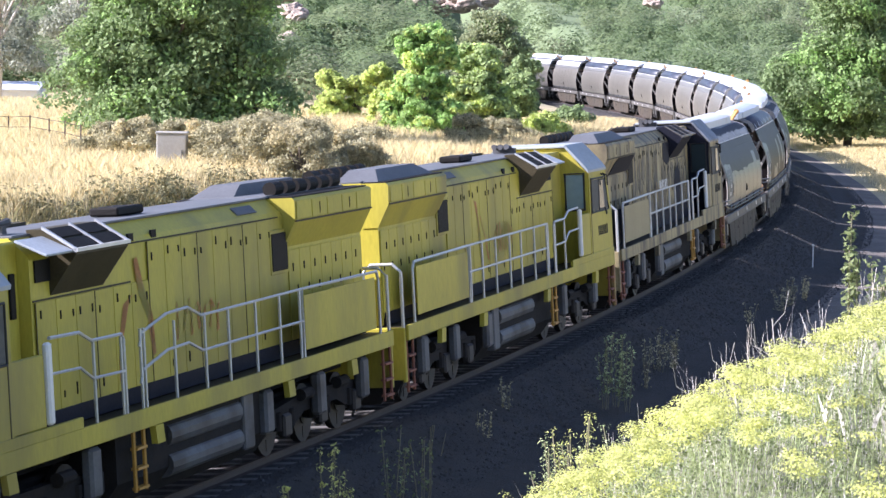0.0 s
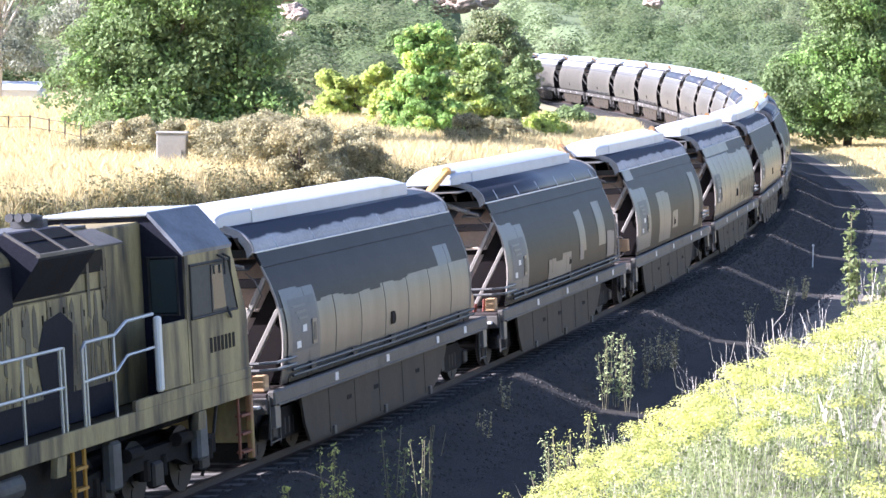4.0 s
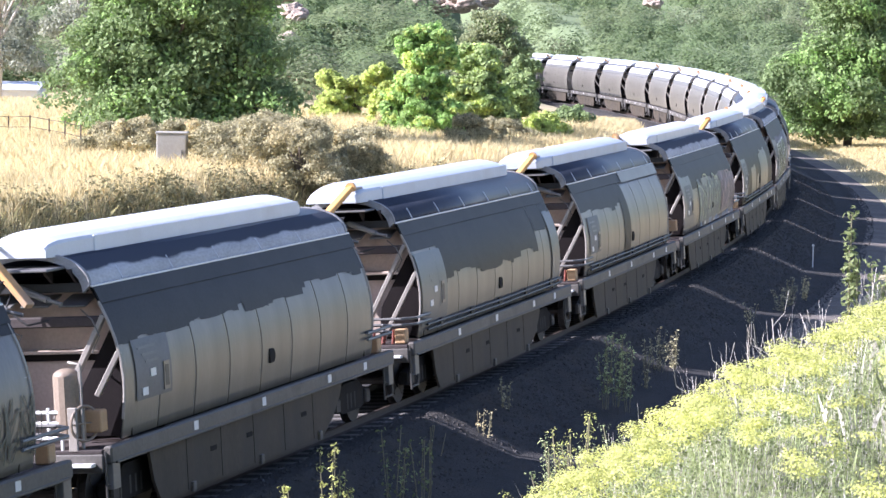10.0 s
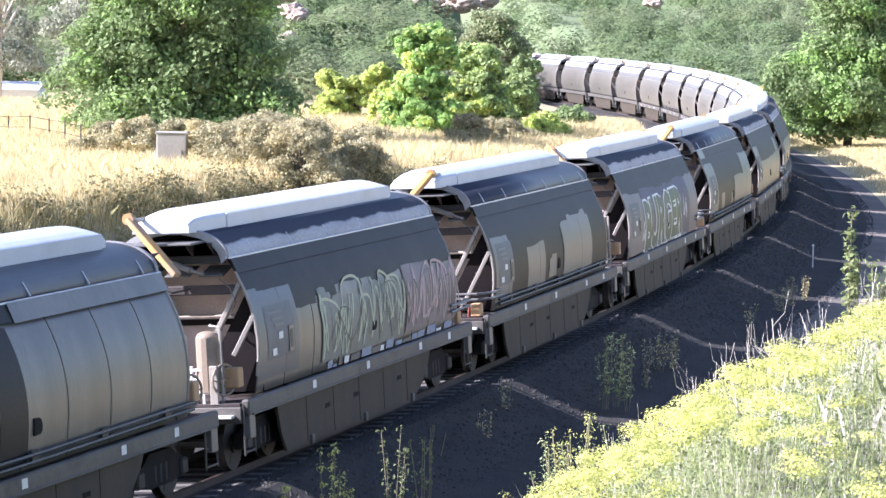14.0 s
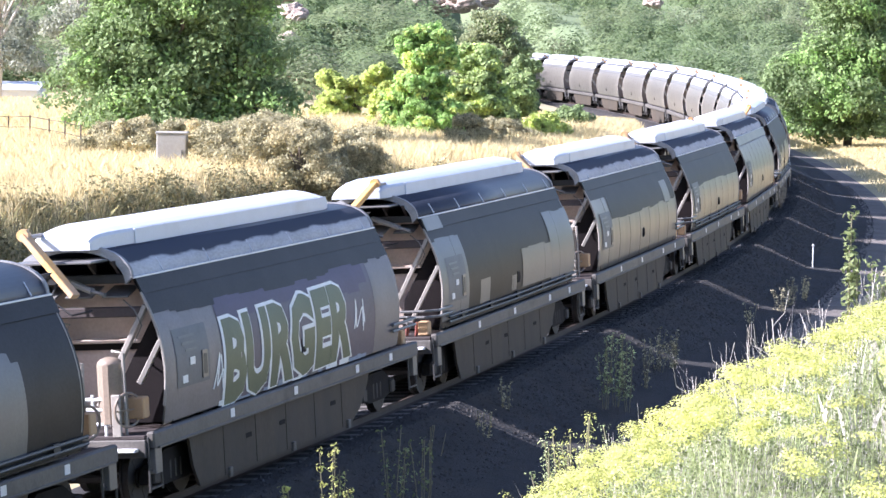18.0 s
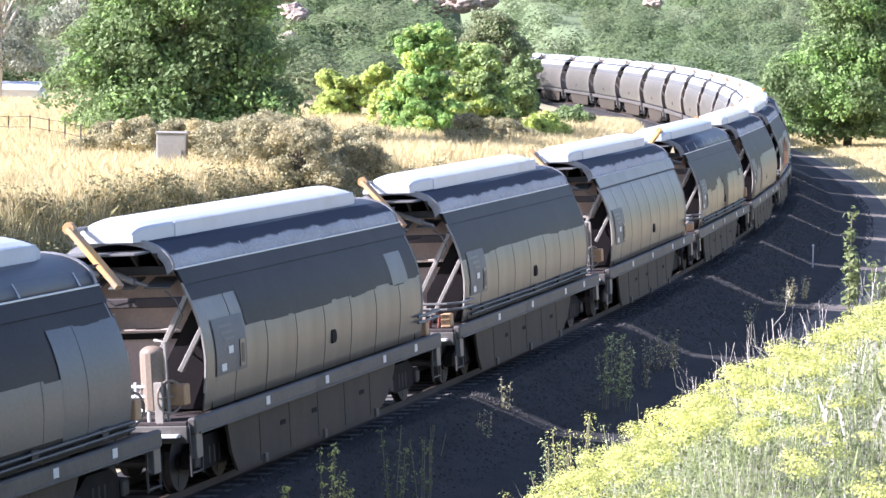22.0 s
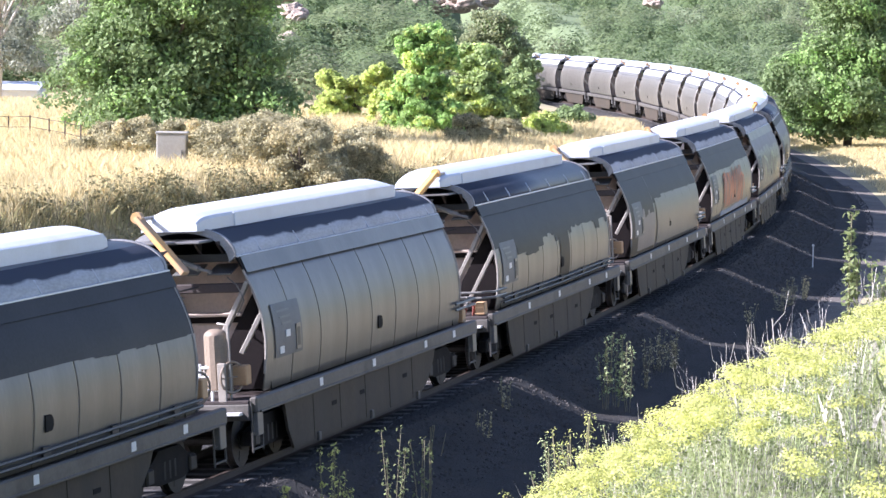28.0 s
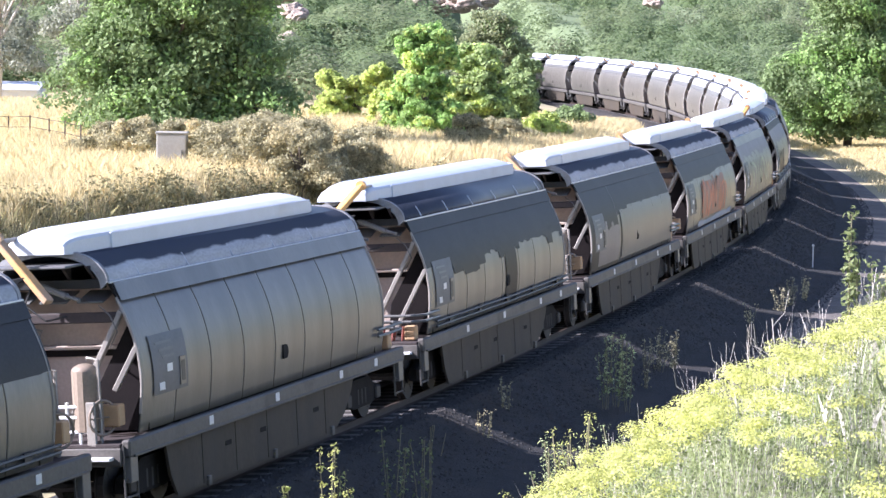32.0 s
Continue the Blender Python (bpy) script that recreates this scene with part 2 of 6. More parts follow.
def sweep_x(profile, xs, closed=False, thick=0.0):
    """A sheet with the cross-section (y, z) along xs; thick gives it depth inwards."""
    bm = bmesh.new()
    rows = [[bm.verts.new((x, y, z)) for y, z in profile] for x in xs]
    for a, b in zip(rows, rows[1:]):
        for i in range(len(profile) - (0 if closed else 1)):
            j = (i + 1) % len(profile)
            bm.faces.new((a[i], a[j], b[j], b[i]))
    bmesh.ops.recalc_face_normals(bm, faces=bm.faces[:])
    if thick:
        bmesh.ops.solidify(bm, geom=bm.faces[:], thickness=thick)
    elif closed:
        bm.faces.new(rows[0][::-1])
        bm.faces.new(rows[-1])
        bmesh.ops.recalc_face_normals(bm, faces=bm.faces[:])
    return bm


def flat_mesh(name, verts, faces, material, smooth=False):
    """A mesh from arrays: verts (n, 3), faces (m, k)."""
    verts, faces = np.asarray(verts, np.float32), np.asarray(faces, np.int32)
    me = bpy.data.meshes.new(name)
    me.vertices.add(len(verts))
    me.vertices.foreach_set("co", verts.ravel())
    me.loops.add(faces.size)
    me.loops.foreach_set("vertex_index", faces.ravel())
    me.polygons.add(len(faces))
    me.polygons.foreach_set("loop_start", np.arange(len(faces), dtype=np.int32) * faces.shape[1])
    me.polygons.foreach_set("use_smooth", np.full(len(faces), smooth))
    me.materials.append(material)
    me.update(calc_edges=True)
    return me


# ---- land ----
M["soil"] = mat("dry_ground", (0.46, 0.38, 0.22), 0.95, 0, 0.25, 0.25, 6, 0.6, tint=(0.34, 0.29, 0.15), tint_at=(0.45, 0.65), dist=0.1)
_n, _l = M["soil"].node_tree.nodes, M["soil"].node_tree.links
_src = _n["Principled BSDF"].inputs["Base Color"].links[0].from_socket
_tc, _sx, _mr, _mx = _n.new("ShaderNodeTexCoord"), _n.new("ShaderNodeSeparateXYZ"), _n.new("ShaderNodeMapRange"), _n.new("ShaderNodeMix")
_mr.inputs[1].default_value, _mr.inputs[2].default_value = 255, 285
_mx.data_type = "RGBA"
_mx.inputs[7].default_value = (0.17, 0.22, 0.105, 1)   # green scrub cover up the hill
_l.new(_tc.outputs["Object"], _sx.inputs[0])
_l.new(_sx.outputs[1], _mr.inputs[0])
_l.new(_mr.outputs[0], _mx.inputs[0])
_l.new(_src, _mx.inputs[6])
_l.new(_mx.outputs[2], _n["Principled BSDF"].inputs["Base Color"])
_m2, _mx2 = _n.new("ShaderNodeMapRange"), _n.new("ShaderNodeMix")
_m2.inputs[1].default_value, _m2.inputs[2].default_value = 56, 46
_mx2.data_type = "RGBA"
_mx2.inputs[7].default_value = (0.11, 0.12, 0.055, 1)   # dull dark green: shade between the near bank's weeds, put into the ground
_l.new(_sx.outputs[1], _m2.inputs[0])
_l.new(_m2.outputs[0], _mx2.inputs[0])
_l.new(_mx.outputs[2], _mx2.inputs[6])
_l.new(_mx2.outputs[2], _n["Principled BSDF"].inputs["Base Color"])
M["straw"] = leaf_mat("dry_grass_blades", (0.72, 0.62, 0.36), 0.18, 0.45, 0.7)
M["straw_green"] = leaf_mat("half_green_grass", (0.44, 0.4, 0.2), 0.3, 0.35, 0.7)
M["leaf_dark"] = leaf_mat("dark_green_leaves", (0.27, 0.355, 0.16), 0.28, 0.5)
M["leaf_lime"] = leaf_mat("yellow_green_leaves", (0.6, 0.68, 0.22), 0.25, 0.5)
M["leaf_mid"] = leaf_mat("mid_green_leaves", (0.38, 0.55, 0.19), 0.35, 0.48)
M["leaf_light"] = leaf_mat("light_green_leaves", (0.42, 0.52, 0.22), 0.3, 0.45)
M["leaf_olive"] = leaf_mat("olive_grey_leaves", (0.33, 0.36, 0.2), 0.3, 0.45)
M["leaf_gum"] = leaf_mat("grey_green_gum_leaves", (0.36, 0.38, 0.29), 0.3, 0.4)
M["leaf_hill"] = leaf_mat("hill_shrub_leaves", (0.23, 0.3, 0.15), 0.06, 0.55, 0.8, 0.12, (0.3, 0.35, 0.19))
M["leaf_grey"] = leaf_mat("grey_shrub_leaves", (0.2, 0.25, 0.14), 0.1, 0.55, 0.8, 0.12, (0.3, 0.31, 0.2))
M["bramble"] = leaf_mat("brown_bramble_twigs", (0.47, 0.43, 0.26), 0.3, 0.25, 0.8)
M["fennel"] = leaf_mat("yellow_green_weed", (0.66, 0.67, 0.23), 0.3, 0.45, 0.6)
M["weed"] = leaf_mat("green_weed_leaves", (0.25, 0.29, 0.13), 0.4, 0.4, 0.6)
M["weed_pale"] = leaf_mat("pale_weed_blades", (0.44, 0.5, 0.25), 0.45, 0.4, 0.7)
M["stalk"] = mat("bleached_dry_stalks", (0.6, 0.55, 0.48), 0.85, 0, 0.2, 2, 20, 0)
M["bark"] = mat("grey_brown_bark", (0.16, 0.13, 0.1), 0.9, 0, 0.3, 3, 30, 0.5)
M["gum_bark"] = mat("pale_gum_bark", (0.62, 0.58, 0.52), 0.8, 0, 0.2, 1.5, 20, 0.2, tint=(0.3, 0.25, 0.2), tint_at=(0.5, 0.65))
M["rock"] = mat("pale_granite", (0.38, 0.3, 0.24), 0.9, 0, 0.2, 0.8, 8, 0.5, dist=0.1)


def step(v, a, b):
    u = np.clip((v - a) / (b - a), 0, 1)
    return u * u * (3 - 2 * u)


def track_sd(x, y):
    """Distance along the track and to its outside, for arrays of places."""
    x, y = np.asarray(x, float).ravel(), np.asarray(y, float).ravel()
    s, d = np.empty_like(x), np.empty_like(x)
    tx, ty, th, ts = TX[::4], TY[::4], TH[::4], TS[::4]
    for i in range(0, len(x), 20000):
        j = slice(i, i + 20000)
        k = np.argmin((x[j, None] - tx) ** 2 + (y[j, None] - ty) ** 2, axis=1)
        d[j] = (x[j] - tx[k]) * np.sin(th[k]) - (y[j] - ty[k]) * np.cos(th[k])
        s[j] = ts[k] + (x[j] - tx[k]) * np.cos(th[k]) + (y[j] - ty[k]) * np.sin(th[k])
    return s, d


def wave(x, y):
    return np.sin(x * 0.31 + 1.3) * np.cos(y * 0.23) + 0.5 * np.sin(x * 0.83 + y * 0.57) + 0.3 * np.sin(1.9 * x - 1.3 * y + 2)


def land(x, y):
    """The height of the ground."""
    x, y = np.asarray(x, float).ravel(), np.asarray(y, float).ravel()
    s, d = track_sd(x, y)
    right = np.interp(d, (0, 2.4, 3.6, 9, 14, 60), (-0.62, -0.72, -1.0, -1.05, -0.8, 0.0))
    right = right + np.maximum(0, np.minimum(0.62 * (d - 6.3), 4.2 + 0.045 * np.maximum(y, -20)) ) * step(y, 58, 32)
    crest = 0.3 + 2.0 * step(s, 190, 95)
    cd = -6.8 - 0.22 * np.clip(77 - s, 0, 60)   # the cutting's edge swings away from the line
    left = np.interp(d, (-12, -4.5, -2.4, 0), (-0.5, -0.8, -0.72, -0.62)) + (crest + 0.7) * step(d, cd + 3.0, cd) + np.maximum(0, cd - d) * 0.014
    z = np.where(d > 0, right, left)
    far = step(np.abs(d), 5, 16)
    hill = np.maximum(0, y - 215 - 70 * step(x, -12, 25)) * 0.085
    hill = np.minimum(hill, 60)
    z = z + far * (hill + 0.12 * wave(x, y) * step(np.abs(d), 6, 12)) - 0.0006 * np.clip(s, -300, 620)
    return z


def grid_axis(lo, hi, stepsize, out):
    core = np.arange(lo, hi + 0.01, stepsize)
    grow = stepsize * np.cumsum(1.25 ** np.arange(1, 60))
    grow = grow[grow < out]
    return np.concatenate([lo - grow[::-1], core, hi + grow])


def make_ground():
    xs, ys = grid_axis(-40, 45, 0.9, 2500), grid_axis(-10, 330, 1.3, 3000)
    X, Y = np.meshgrid(xs, ys)
    Z = land(X, Y)
    n, m = len(xs), len(ys)
    i = np.arange(n * m).reshape(m, n)
    f = np.stack([i[:-1, :-1], i[:-1, 1:], i[1:, 1:], i[1:, :-1]], -1).reshape(-1, 4)
    ob = new("ground", flat_mesh("ground", np.stack([X.ravel(), Y.ravel(), Z], 1), f, M["soil"], True))
    return tagged(ob, "dry grassy ground with a cutting and a bank", "ground", kind="structure")


def sweep_track(name, profile, s0, s1, ds, material, closed=True):
    ss = np.arange(s0, s1 + 0.01, ds)
    v, f, k = [], [], len(profile)
    for s in ss:
        v += [rail_point(s, d, z) for d, z in profile]
    for a in range(len(ss) - 1):
        for i in range(k if closed else k - 1):
            j = (i + 1) % k
            f.append((a * k + i, a * k + j, (a + 1) * k + j, (a + 1) * k + i))
    return flat_mesh(name, v, f, material)


def make_track():
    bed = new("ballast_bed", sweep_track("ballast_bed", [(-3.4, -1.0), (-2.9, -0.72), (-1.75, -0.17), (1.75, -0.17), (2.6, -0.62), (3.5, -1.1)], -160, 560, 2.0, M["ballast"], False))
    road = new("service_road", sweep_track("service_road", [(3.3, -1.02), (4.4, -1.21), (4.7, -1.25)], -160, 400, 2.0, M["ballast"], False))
    edge = new("road_edge", sweep_track("road_edge", [(4.6, -1.245), (5.6, -1.37), (6.8, -1.52)], -160, 400, 2.0, M["dirt"], False))
    tagged(edge, "grey-brown dirt along the edge of the service road", "dirt", kind="structure")
    tagged(road, "dark gravel service road beside the line", "road", kind="structure")
    tagged(bed, "bed of dark grey crushed stone under the rails", "ballast", kind="structure")
    track = thing("railway_track", "curved canted railway track on concrete sleepers", "track", kind="structure")
    for d in (-0.755, 0.755):
        prof = [(d - 0.035, 0), (d - 0.03, -0.04), (d - 0.01, -0.05), (d - 0.01, -0.13), (d - 0.07, -0.16), (d + 0.07, -0.16), (d + 0.01, -0.13), (d + 0.01, -0.05), (d + 0.03, -0.04), (d + 0.035, 0)]
        part("rail", sweep_track("rail", prof, -150, 560, 2.0, M["rail"]), None, track)
    me = mesh_of("sleeper", Box(-0.12, 0.12, -1.2, 1.2, -0.3, -0.165, 0.02), M["sleeper"])
    for i in range(300):
        s = 110 + i * 0.65
        part("sleeper", me, None, track, at=car_pose(s, 0.5))
    bm = bmesh.new()
    for s in np.arange(-60, 109.7, 0.65):
        box(bm, -0.12, 0.12, -1.2, 1.2, -0.3, -0.165, 0, car_pose(s, 0.5))
    tagged(part("sleepers_beneath_the_train", bm, M["sleeper"], track), kind="stuff")


def make_stones():
    """Loose stones on the ballast's near shoulder."""
    rng = np.random.default_rng(21)
    n = 18000
    s = rng.uniform(-5, 120, n)
    d = rng.uniform(1.0, 5.0, n)
    prof_d, prof_z = (1.0, 1.75, 2.6, 3.5, 4.7, 6.6), (-0.17, -0.17, -0.62, -1.1, -1.26, -1.45)
    z = np.interp(d, prof_d, prof_z)
    x, y, th = np.interp(s, TS, TX), np.interp(s, TS, TY), np.interp(s, TS, TH)
    o, u = d * math.cos(CANT) - z * math.sin(CANT), z * math.cos(CANT) + d * math.sin(CANT) - 0.0006 * s
    c = np.stack([x + o * np.sin(th), y - o * np.cos(th), u], 1)
    r = rng.uniform(0.02, 0.05, n)
    corners = rng.normal(size=(n, 6, 3)) * 0.15 + np.array([(1, 0, 0), (0, 1, 0), (-1, 0, 0), (0, -1, 0), (0, 0, 0.8), (0, 0, -0.8)])
    v = c[:, None] + corners * r[:, None, None]
    t = np.array([(0, 1, 4), (1, 2, 4), (2, 3, 4), (3, 0, 4), (1, 0, 5), (2, 1, 5), (3, 2, 5), (0, 3, 5)])
    f = (np.arange(n)[:, None, None] * 6 + t).reshape(-1, 3)
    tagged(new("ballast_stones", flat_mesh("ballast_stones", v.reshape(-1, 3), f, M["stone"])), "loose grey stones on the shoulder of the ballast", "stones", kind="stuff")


def leaves(centres, radii, n, size, rng, shell=0.55, up=0.3, clumps=True, jitter=0.45):
    """n leaf blades: each lobe (centre, three radii) carries small clumps on its skin, and each clump its leaves."""
    centres, radii = np.asarray(centres, float), np.asarray(radii, float)
    if clumps:
        per = 16
        k = np.repeat(np.arange(len(centres)), per)
        v = rng.normal(size=(len(k), 3))
        v /= np.linalg.norm(v, axis=1)[:, None]
        v[:, 2] = np.where(v[:, 2] < -0.5, -v[:, 2], v[:, 2])
        at = centres[k] + v * radii[k] * (0.75 + 0.35 * rng.random(len(k)))[:, None]
        rad = radii[k] * (0.28 + 0.2 * rng.random(len(k)))[:, None]
        centres, radii, shell = np.concatenate([at, centres]), np.concatenate([rad, radii * 0.8]), 0.35
    w = (radii ** 2).sum(1)
    k = rng.choice(len(centres), n, p=w / w.sum())
    v = rng.normal(size=(n, 3))
    v /= np.linalg.norm(v, axis=1)[:, None]
    r = shell + (1.08 - shell) * rng.random(n) ** 0.6
    c = centres[k] + v * radii[k] * r[:, None]
    nrm = v + rng.normal(size=(n, 3)) * jitter
    nrm[:, 2] += up
    nrm /= np.linalg.norm(nrm, axis=1)[:, None]
    t = np.cross(nrm, rng.normal(size=(n, 3)))
    t /= np.linalg.norm(t, axis=1)[:, None]
    b = np.cross(nrm, t)
    L = size * (0.6 + 0.8 * rng.random(n))[:, None]
    W = L * 0.55
    P = np.stack([c - t * L, c - b * W + nrm * L * 0.12, c + t * L, c + b * W + nrm * L * 0.12], 1)
    return P.reshape(-1, 3), np.arange(n * 4).reshape(-1, 4)


def lobes(rng, x, y, z0, width, depth, height, count, size=(0.16, 0.3)):
    """Lobes that fill an uneven dome of that width and height over the ground z0."""
    c, r = [], []
    for i in range(count):
        a, q = rng.random() * 2 * math.pi, rng.random() ** 0.5
        h = rng.random()
        taper = (1 - 0.6 * h ** 1.8) * rng.uniform(0.8, 1.12)
        k = rng.uniform(*size) * width
        c.append((x + math.cos(a) * q * taper * (width / 2 - k * 0.6), y + math.sin(a) * q * taper * (depth / 2 - k * 0.6), z0 + k * 0.5 + h * (height - k * 1.3)))
        r.append((k, k, k * rng.uniform(0.6, 0.9)))
    return c, r


def tree(name, label, x, y, width, height, seed, leaf, n, size, count=26, depth=None, z0=None, bark="bark", low=0.0, second=None, category="tree", lobe=(0.16, 0.3)):
    """A tapered trunk with limbs, and a crown of many small leaves in uneven lobes."""
    rng = np.random.default_rng(seed)
    g = float(land([x], [y])[0]) if z0 is None else z0
    top = thing(name, label, category, at=pose(x, y, g))
    c, r = lobes(rng, 0, 0, low, width, depth or width, height - low, count, lobe)
    bm = bmesh.new()
    k = max(0.08, width * 0.025)
    tube([(0, 0, -0.4), (0.1, 0.05, height * 0.25), (-0.1, 0.1, height * 0.5), (0, 0, height * 0.72)], k, 7, bm)
    for (a, b, d) in c[:: max(1, count // 9)]:
        h = height * rng.uniform(0.12, 0.45)
        tube([(0.02, 0.03, h), (a * 0.5, b * 0.5, (h + d) / 2), (a, b, d)], k * 0.4, 5, bm)
    if category == "thicket":
        tagged(part("twigs", bm, M[bark], top, smooth=True), kind="stuff")
    else:
        part("trunk", bm, M[bark], top, smooth=True)
    v, f = leaves(c, r, n, size, rng)
    part("crown", flat_mesh("crown", v, f, M[leaf]), None, top)
    if second:
        v, f = leaves(c[::3], [(a * 1.05, b * 1.05, d * 1.1) for a, b, d in r[::3]], n // 4, size, rng)
        part("young_leaves", flat_mesh("young_leaves", v, f, M[second]), None, top)
    return top


def blades(x, y, h, width, rng, lean=0.35, z=None):
    """Grass blades: one bent triangle pair each."""
    n = len(x)
    z = land(x, y) - 0.03 if z is None else z
    a = rng.random(n) * 2 * math.pi
    u = np.stack([np.cos(a), np.sin(a), np.zeros(n)], 1)
    l = rng.normal(size=(n, 2)) * lean
    base = np.stack([x, y, z], 1)
    h = h * (0.5 + 0.8 * rng.random(n))
    mid = base + np.stack([l[:, 0] * h * 0.35, l[:, 1] * h * 0.35, h * 0.6], 1)
    tip = base + np.stack([l[:, 0] * h, l[:, 1] * h, h], 1)
    w = (width * (0.6 + 0.8 * rng.random(n)))[:, None]
    P = np.stack([base - u * w, base + u * w, mid + u * w * 0.8, tip, mid - u * w * 0.8], 1)
    return P.reshape(-1, 3), np.arange(n * 5).reshape(-1, 5)


def grass(name, label, x, y, h, width, material, rng, lean=0.35):
    v, f = blades(x, y, h, width, rng, lean)
    return tagged(new(name, flat_mesh(name, v, f, material)), label, "grass", kind="stuff")


def at_view(px, py, dist):
    """Plan place at that distance ahead for a bearing given in thousandths across the view."""
    return (px - 784) / 5353 * dist


def make_plants():
    rng = np.random.default_rng(5)
    # tall dry grass along the crest of the cutting and over the field
    y = rng.uniform(50, 200, 300000)
    x = at_view(rng.uniform(-60, 1150, len(y)), 0, y)
    s, d = track_sd(x, y)
    keep = (d < -5.6 - 0.22 * np.clip(77 - s, 0, 60)) & (rng.random(len(y)) < np.clip(1.3 - np.abs(d + 14) / 40, 0.2, 1))
    x, y = x[keep], y[keep]
    grass("dry_grass", "tall straw-coloured dry grass on the bank", x, y, 0.5, 0.012, M["straw"], rng)
    y = rng.uniform(50, 130, 70000)
    x = at_view(rng.uniform(-60, 900, len(y)), 0, y)
    s, d = track_sd(x, y)
    cd = -6.8 - 0.22 * np.clip(77 - s, 0, 60)
    keep = (d < -3.6) & (d > cd + 0.6)
    grass("green_grass", "half-green grass at the foot of the bank", x[keep], y[keep], 0.5, 0.015, M["straw_green"], rng)
    # tussocks on the cutting's face
    c = []
    for i in range(1500):
        yy = rng.uniform(55, 125)
        xx = at_view(rng.uniform(-60, 800), 0, yy)
        s1, d1 = track_sd([xx], [yy])
        cd = -6.8 - 0.22 * min(60, max(0, 77 - s1[0]))
        if cd - 0.1 < d1[0] < -3.7:
            c.append((xx, yy, float(land([xx], [yy])[0]) + 0.2))
    c = np.array(c)
    v, f = leaves(c, np.tile((0.6, 0.6, 0.5), (len(c), 1)), 110000, 0.06, rng, 0.2, clumps=False)
    tagged(new("bank_tussocks", flat_mesh("bank_tussocks", v, f, M["tussock"])), "brown-green tussocks on the shaded side of the cutting", "tussocks", kind="stuff")
    # right of the line, beyond the service road
    y = rng.uniform(118, 260, 170000)
    x = rng.uniform(13, 45, len(y))
    s, d = track_sd(x, y)
    keep = (d > 6.3 + rng.random(len(y)) * 1.8) & (d < 22)
    grass("dry_grass_verge", "straw-coloured dry grass beside the service road", x[keep], y[keep], 0.3, 0.025, M["straw"], rng)

    tree("large_dark_tree", "broad dark green bushy tree reaching to the ground", -10.9, 121, 10.0, 9.0, 41, "leaf_dark", 90000, 0.105, 150, depth=6, second="leaf_mid", lobe=(0.08, 0.16), low=-0.6)
    tree("yellow_green_tree", "bright green young tree beside the railway", at_view(748, 0, 131), 131, 3.7, 5.1, 12, "leaf_mid", 26000, 0.11, 80, depth=4, second="leaf_lime", lobe=(0.07, 0.15))
    tree("lime_bush", "low bright lime-green bush", at_view(585, 0, 146), 146, 2.3, 2.5, 13, "leaf_lime", 11000, 0.1, 16, depth=3, lobe=(0.12, 0.22))
    tree("lime_bush", "thin lime-green bush with bare gaps", at_view(628, 0, 146), 146, 2.0, 2.6, 22, "leaf_lime", 8000, 0.1, 14, depth=2, lobe=(0.12, 0.2))
    tree("lime_bush", "low bright lime-green bush", at_view(678, 0, 137), 137, 2.5, 2.9, 20, "leaf_lime", 13000, 0.11, 18, depth=3, lobe=(0.12, 0.22))
    tree("green_bush", "light green bush beside the young tree", at_view(838, 0, 136), 136, 3.6, 4.0, 14, "leaf_light", 24000, 0.1, 70, depth=4, second="leaf_lime", lobe=(0.07, 0.15))
    tree("green_bush", "grey-green bush beside the young tree", at_view(905, 0, 140), 140, 2.6, 2.9, 23, "leaf_light", 12000, 0.11, 20, depth=3, second="leaf_green", lobe=(0.12, 0.2))
    tree("olive_tree", "olive-grey tree on the foot of the hill", at_view(868, 0, 232), 232, 8.0, 8.0, 24, "leaf_olive", 26000, 0.15, 34, depth=5, second="leaf_green", lobe=(0.12, 0.22))
    for i, (px, dist, wd, ht) in enumerate(((712, 250, 5.5, 4.0), (610, 262, 5.0, 3.0), (535, 255, 5.0, 3.0))):
        tagged(tree("hill_bush", "dark green bush on the hillside", at_view(px, 0, dist), dist, wd, ht, 90 + i, "leaf_dark", 9000, 0.17, 20, depth=4, second="leaf_olive", lobe=(0.12, 0.22), category="bush"), group="bushes on the hillside")
    tree("dark_bush", "dark green bush where the line goes out of sight", at_view(922, 0, 205), 205, 3.4, 4.2, 18, "leaf_green", 20000, 0.13, 24, depth=4, lobe=(0.12, 0.22))
    tree("small_lime_bush", "small lime-green bush at the foot of the bank", at_view(962, 0, 134), 134, 2.0, 1.3, 15, "leaf_lime", 6000, 0.09, 12, depth=2.4)
    tree("small_green_bush", "small grey-green bush at the foot of the bank", at_view(1010, 0, 150), 150, 2.2, 1.2, 19, "leaf_green", 5000, 0.09, 12, depth=2.4)
    tree("roadside_tree", "tall mid-green tree with a dense crown", 28.5, 214, 12.5, 14.0, 16, "leaf_dark", 80000, 0.15, 70, depth=9, second="leaf_mid", lobe=(0.09, 0.18), low=-0.4)
    tree("roadside_tree", "mid-green tree behind the bend of the line", 35, 226, 11, 12.5, 17, "leaf_dark", 40000, 0.15, 40, depth=9, second="leaf_mid", lobe=(0.1, 0.2))
    # gum trees far on the field
    for i, (x, y, h, w) in enumerate(((-26, 176, 13, 8), (-21.5, 182, 14, 6), (-30, 192, 14, 8), (-23, 205, 14, 9))):
        g = tree("gum_tree", "grey-green gum tree with pale bare trunk", x, y, w, h, 30 + i, "leaf_gum", 11000, 0.13, 22, low=1.5, bark="gum_bark", lobe=(0.1, 0.2))
        tagged(g, group="gum trees on the field")
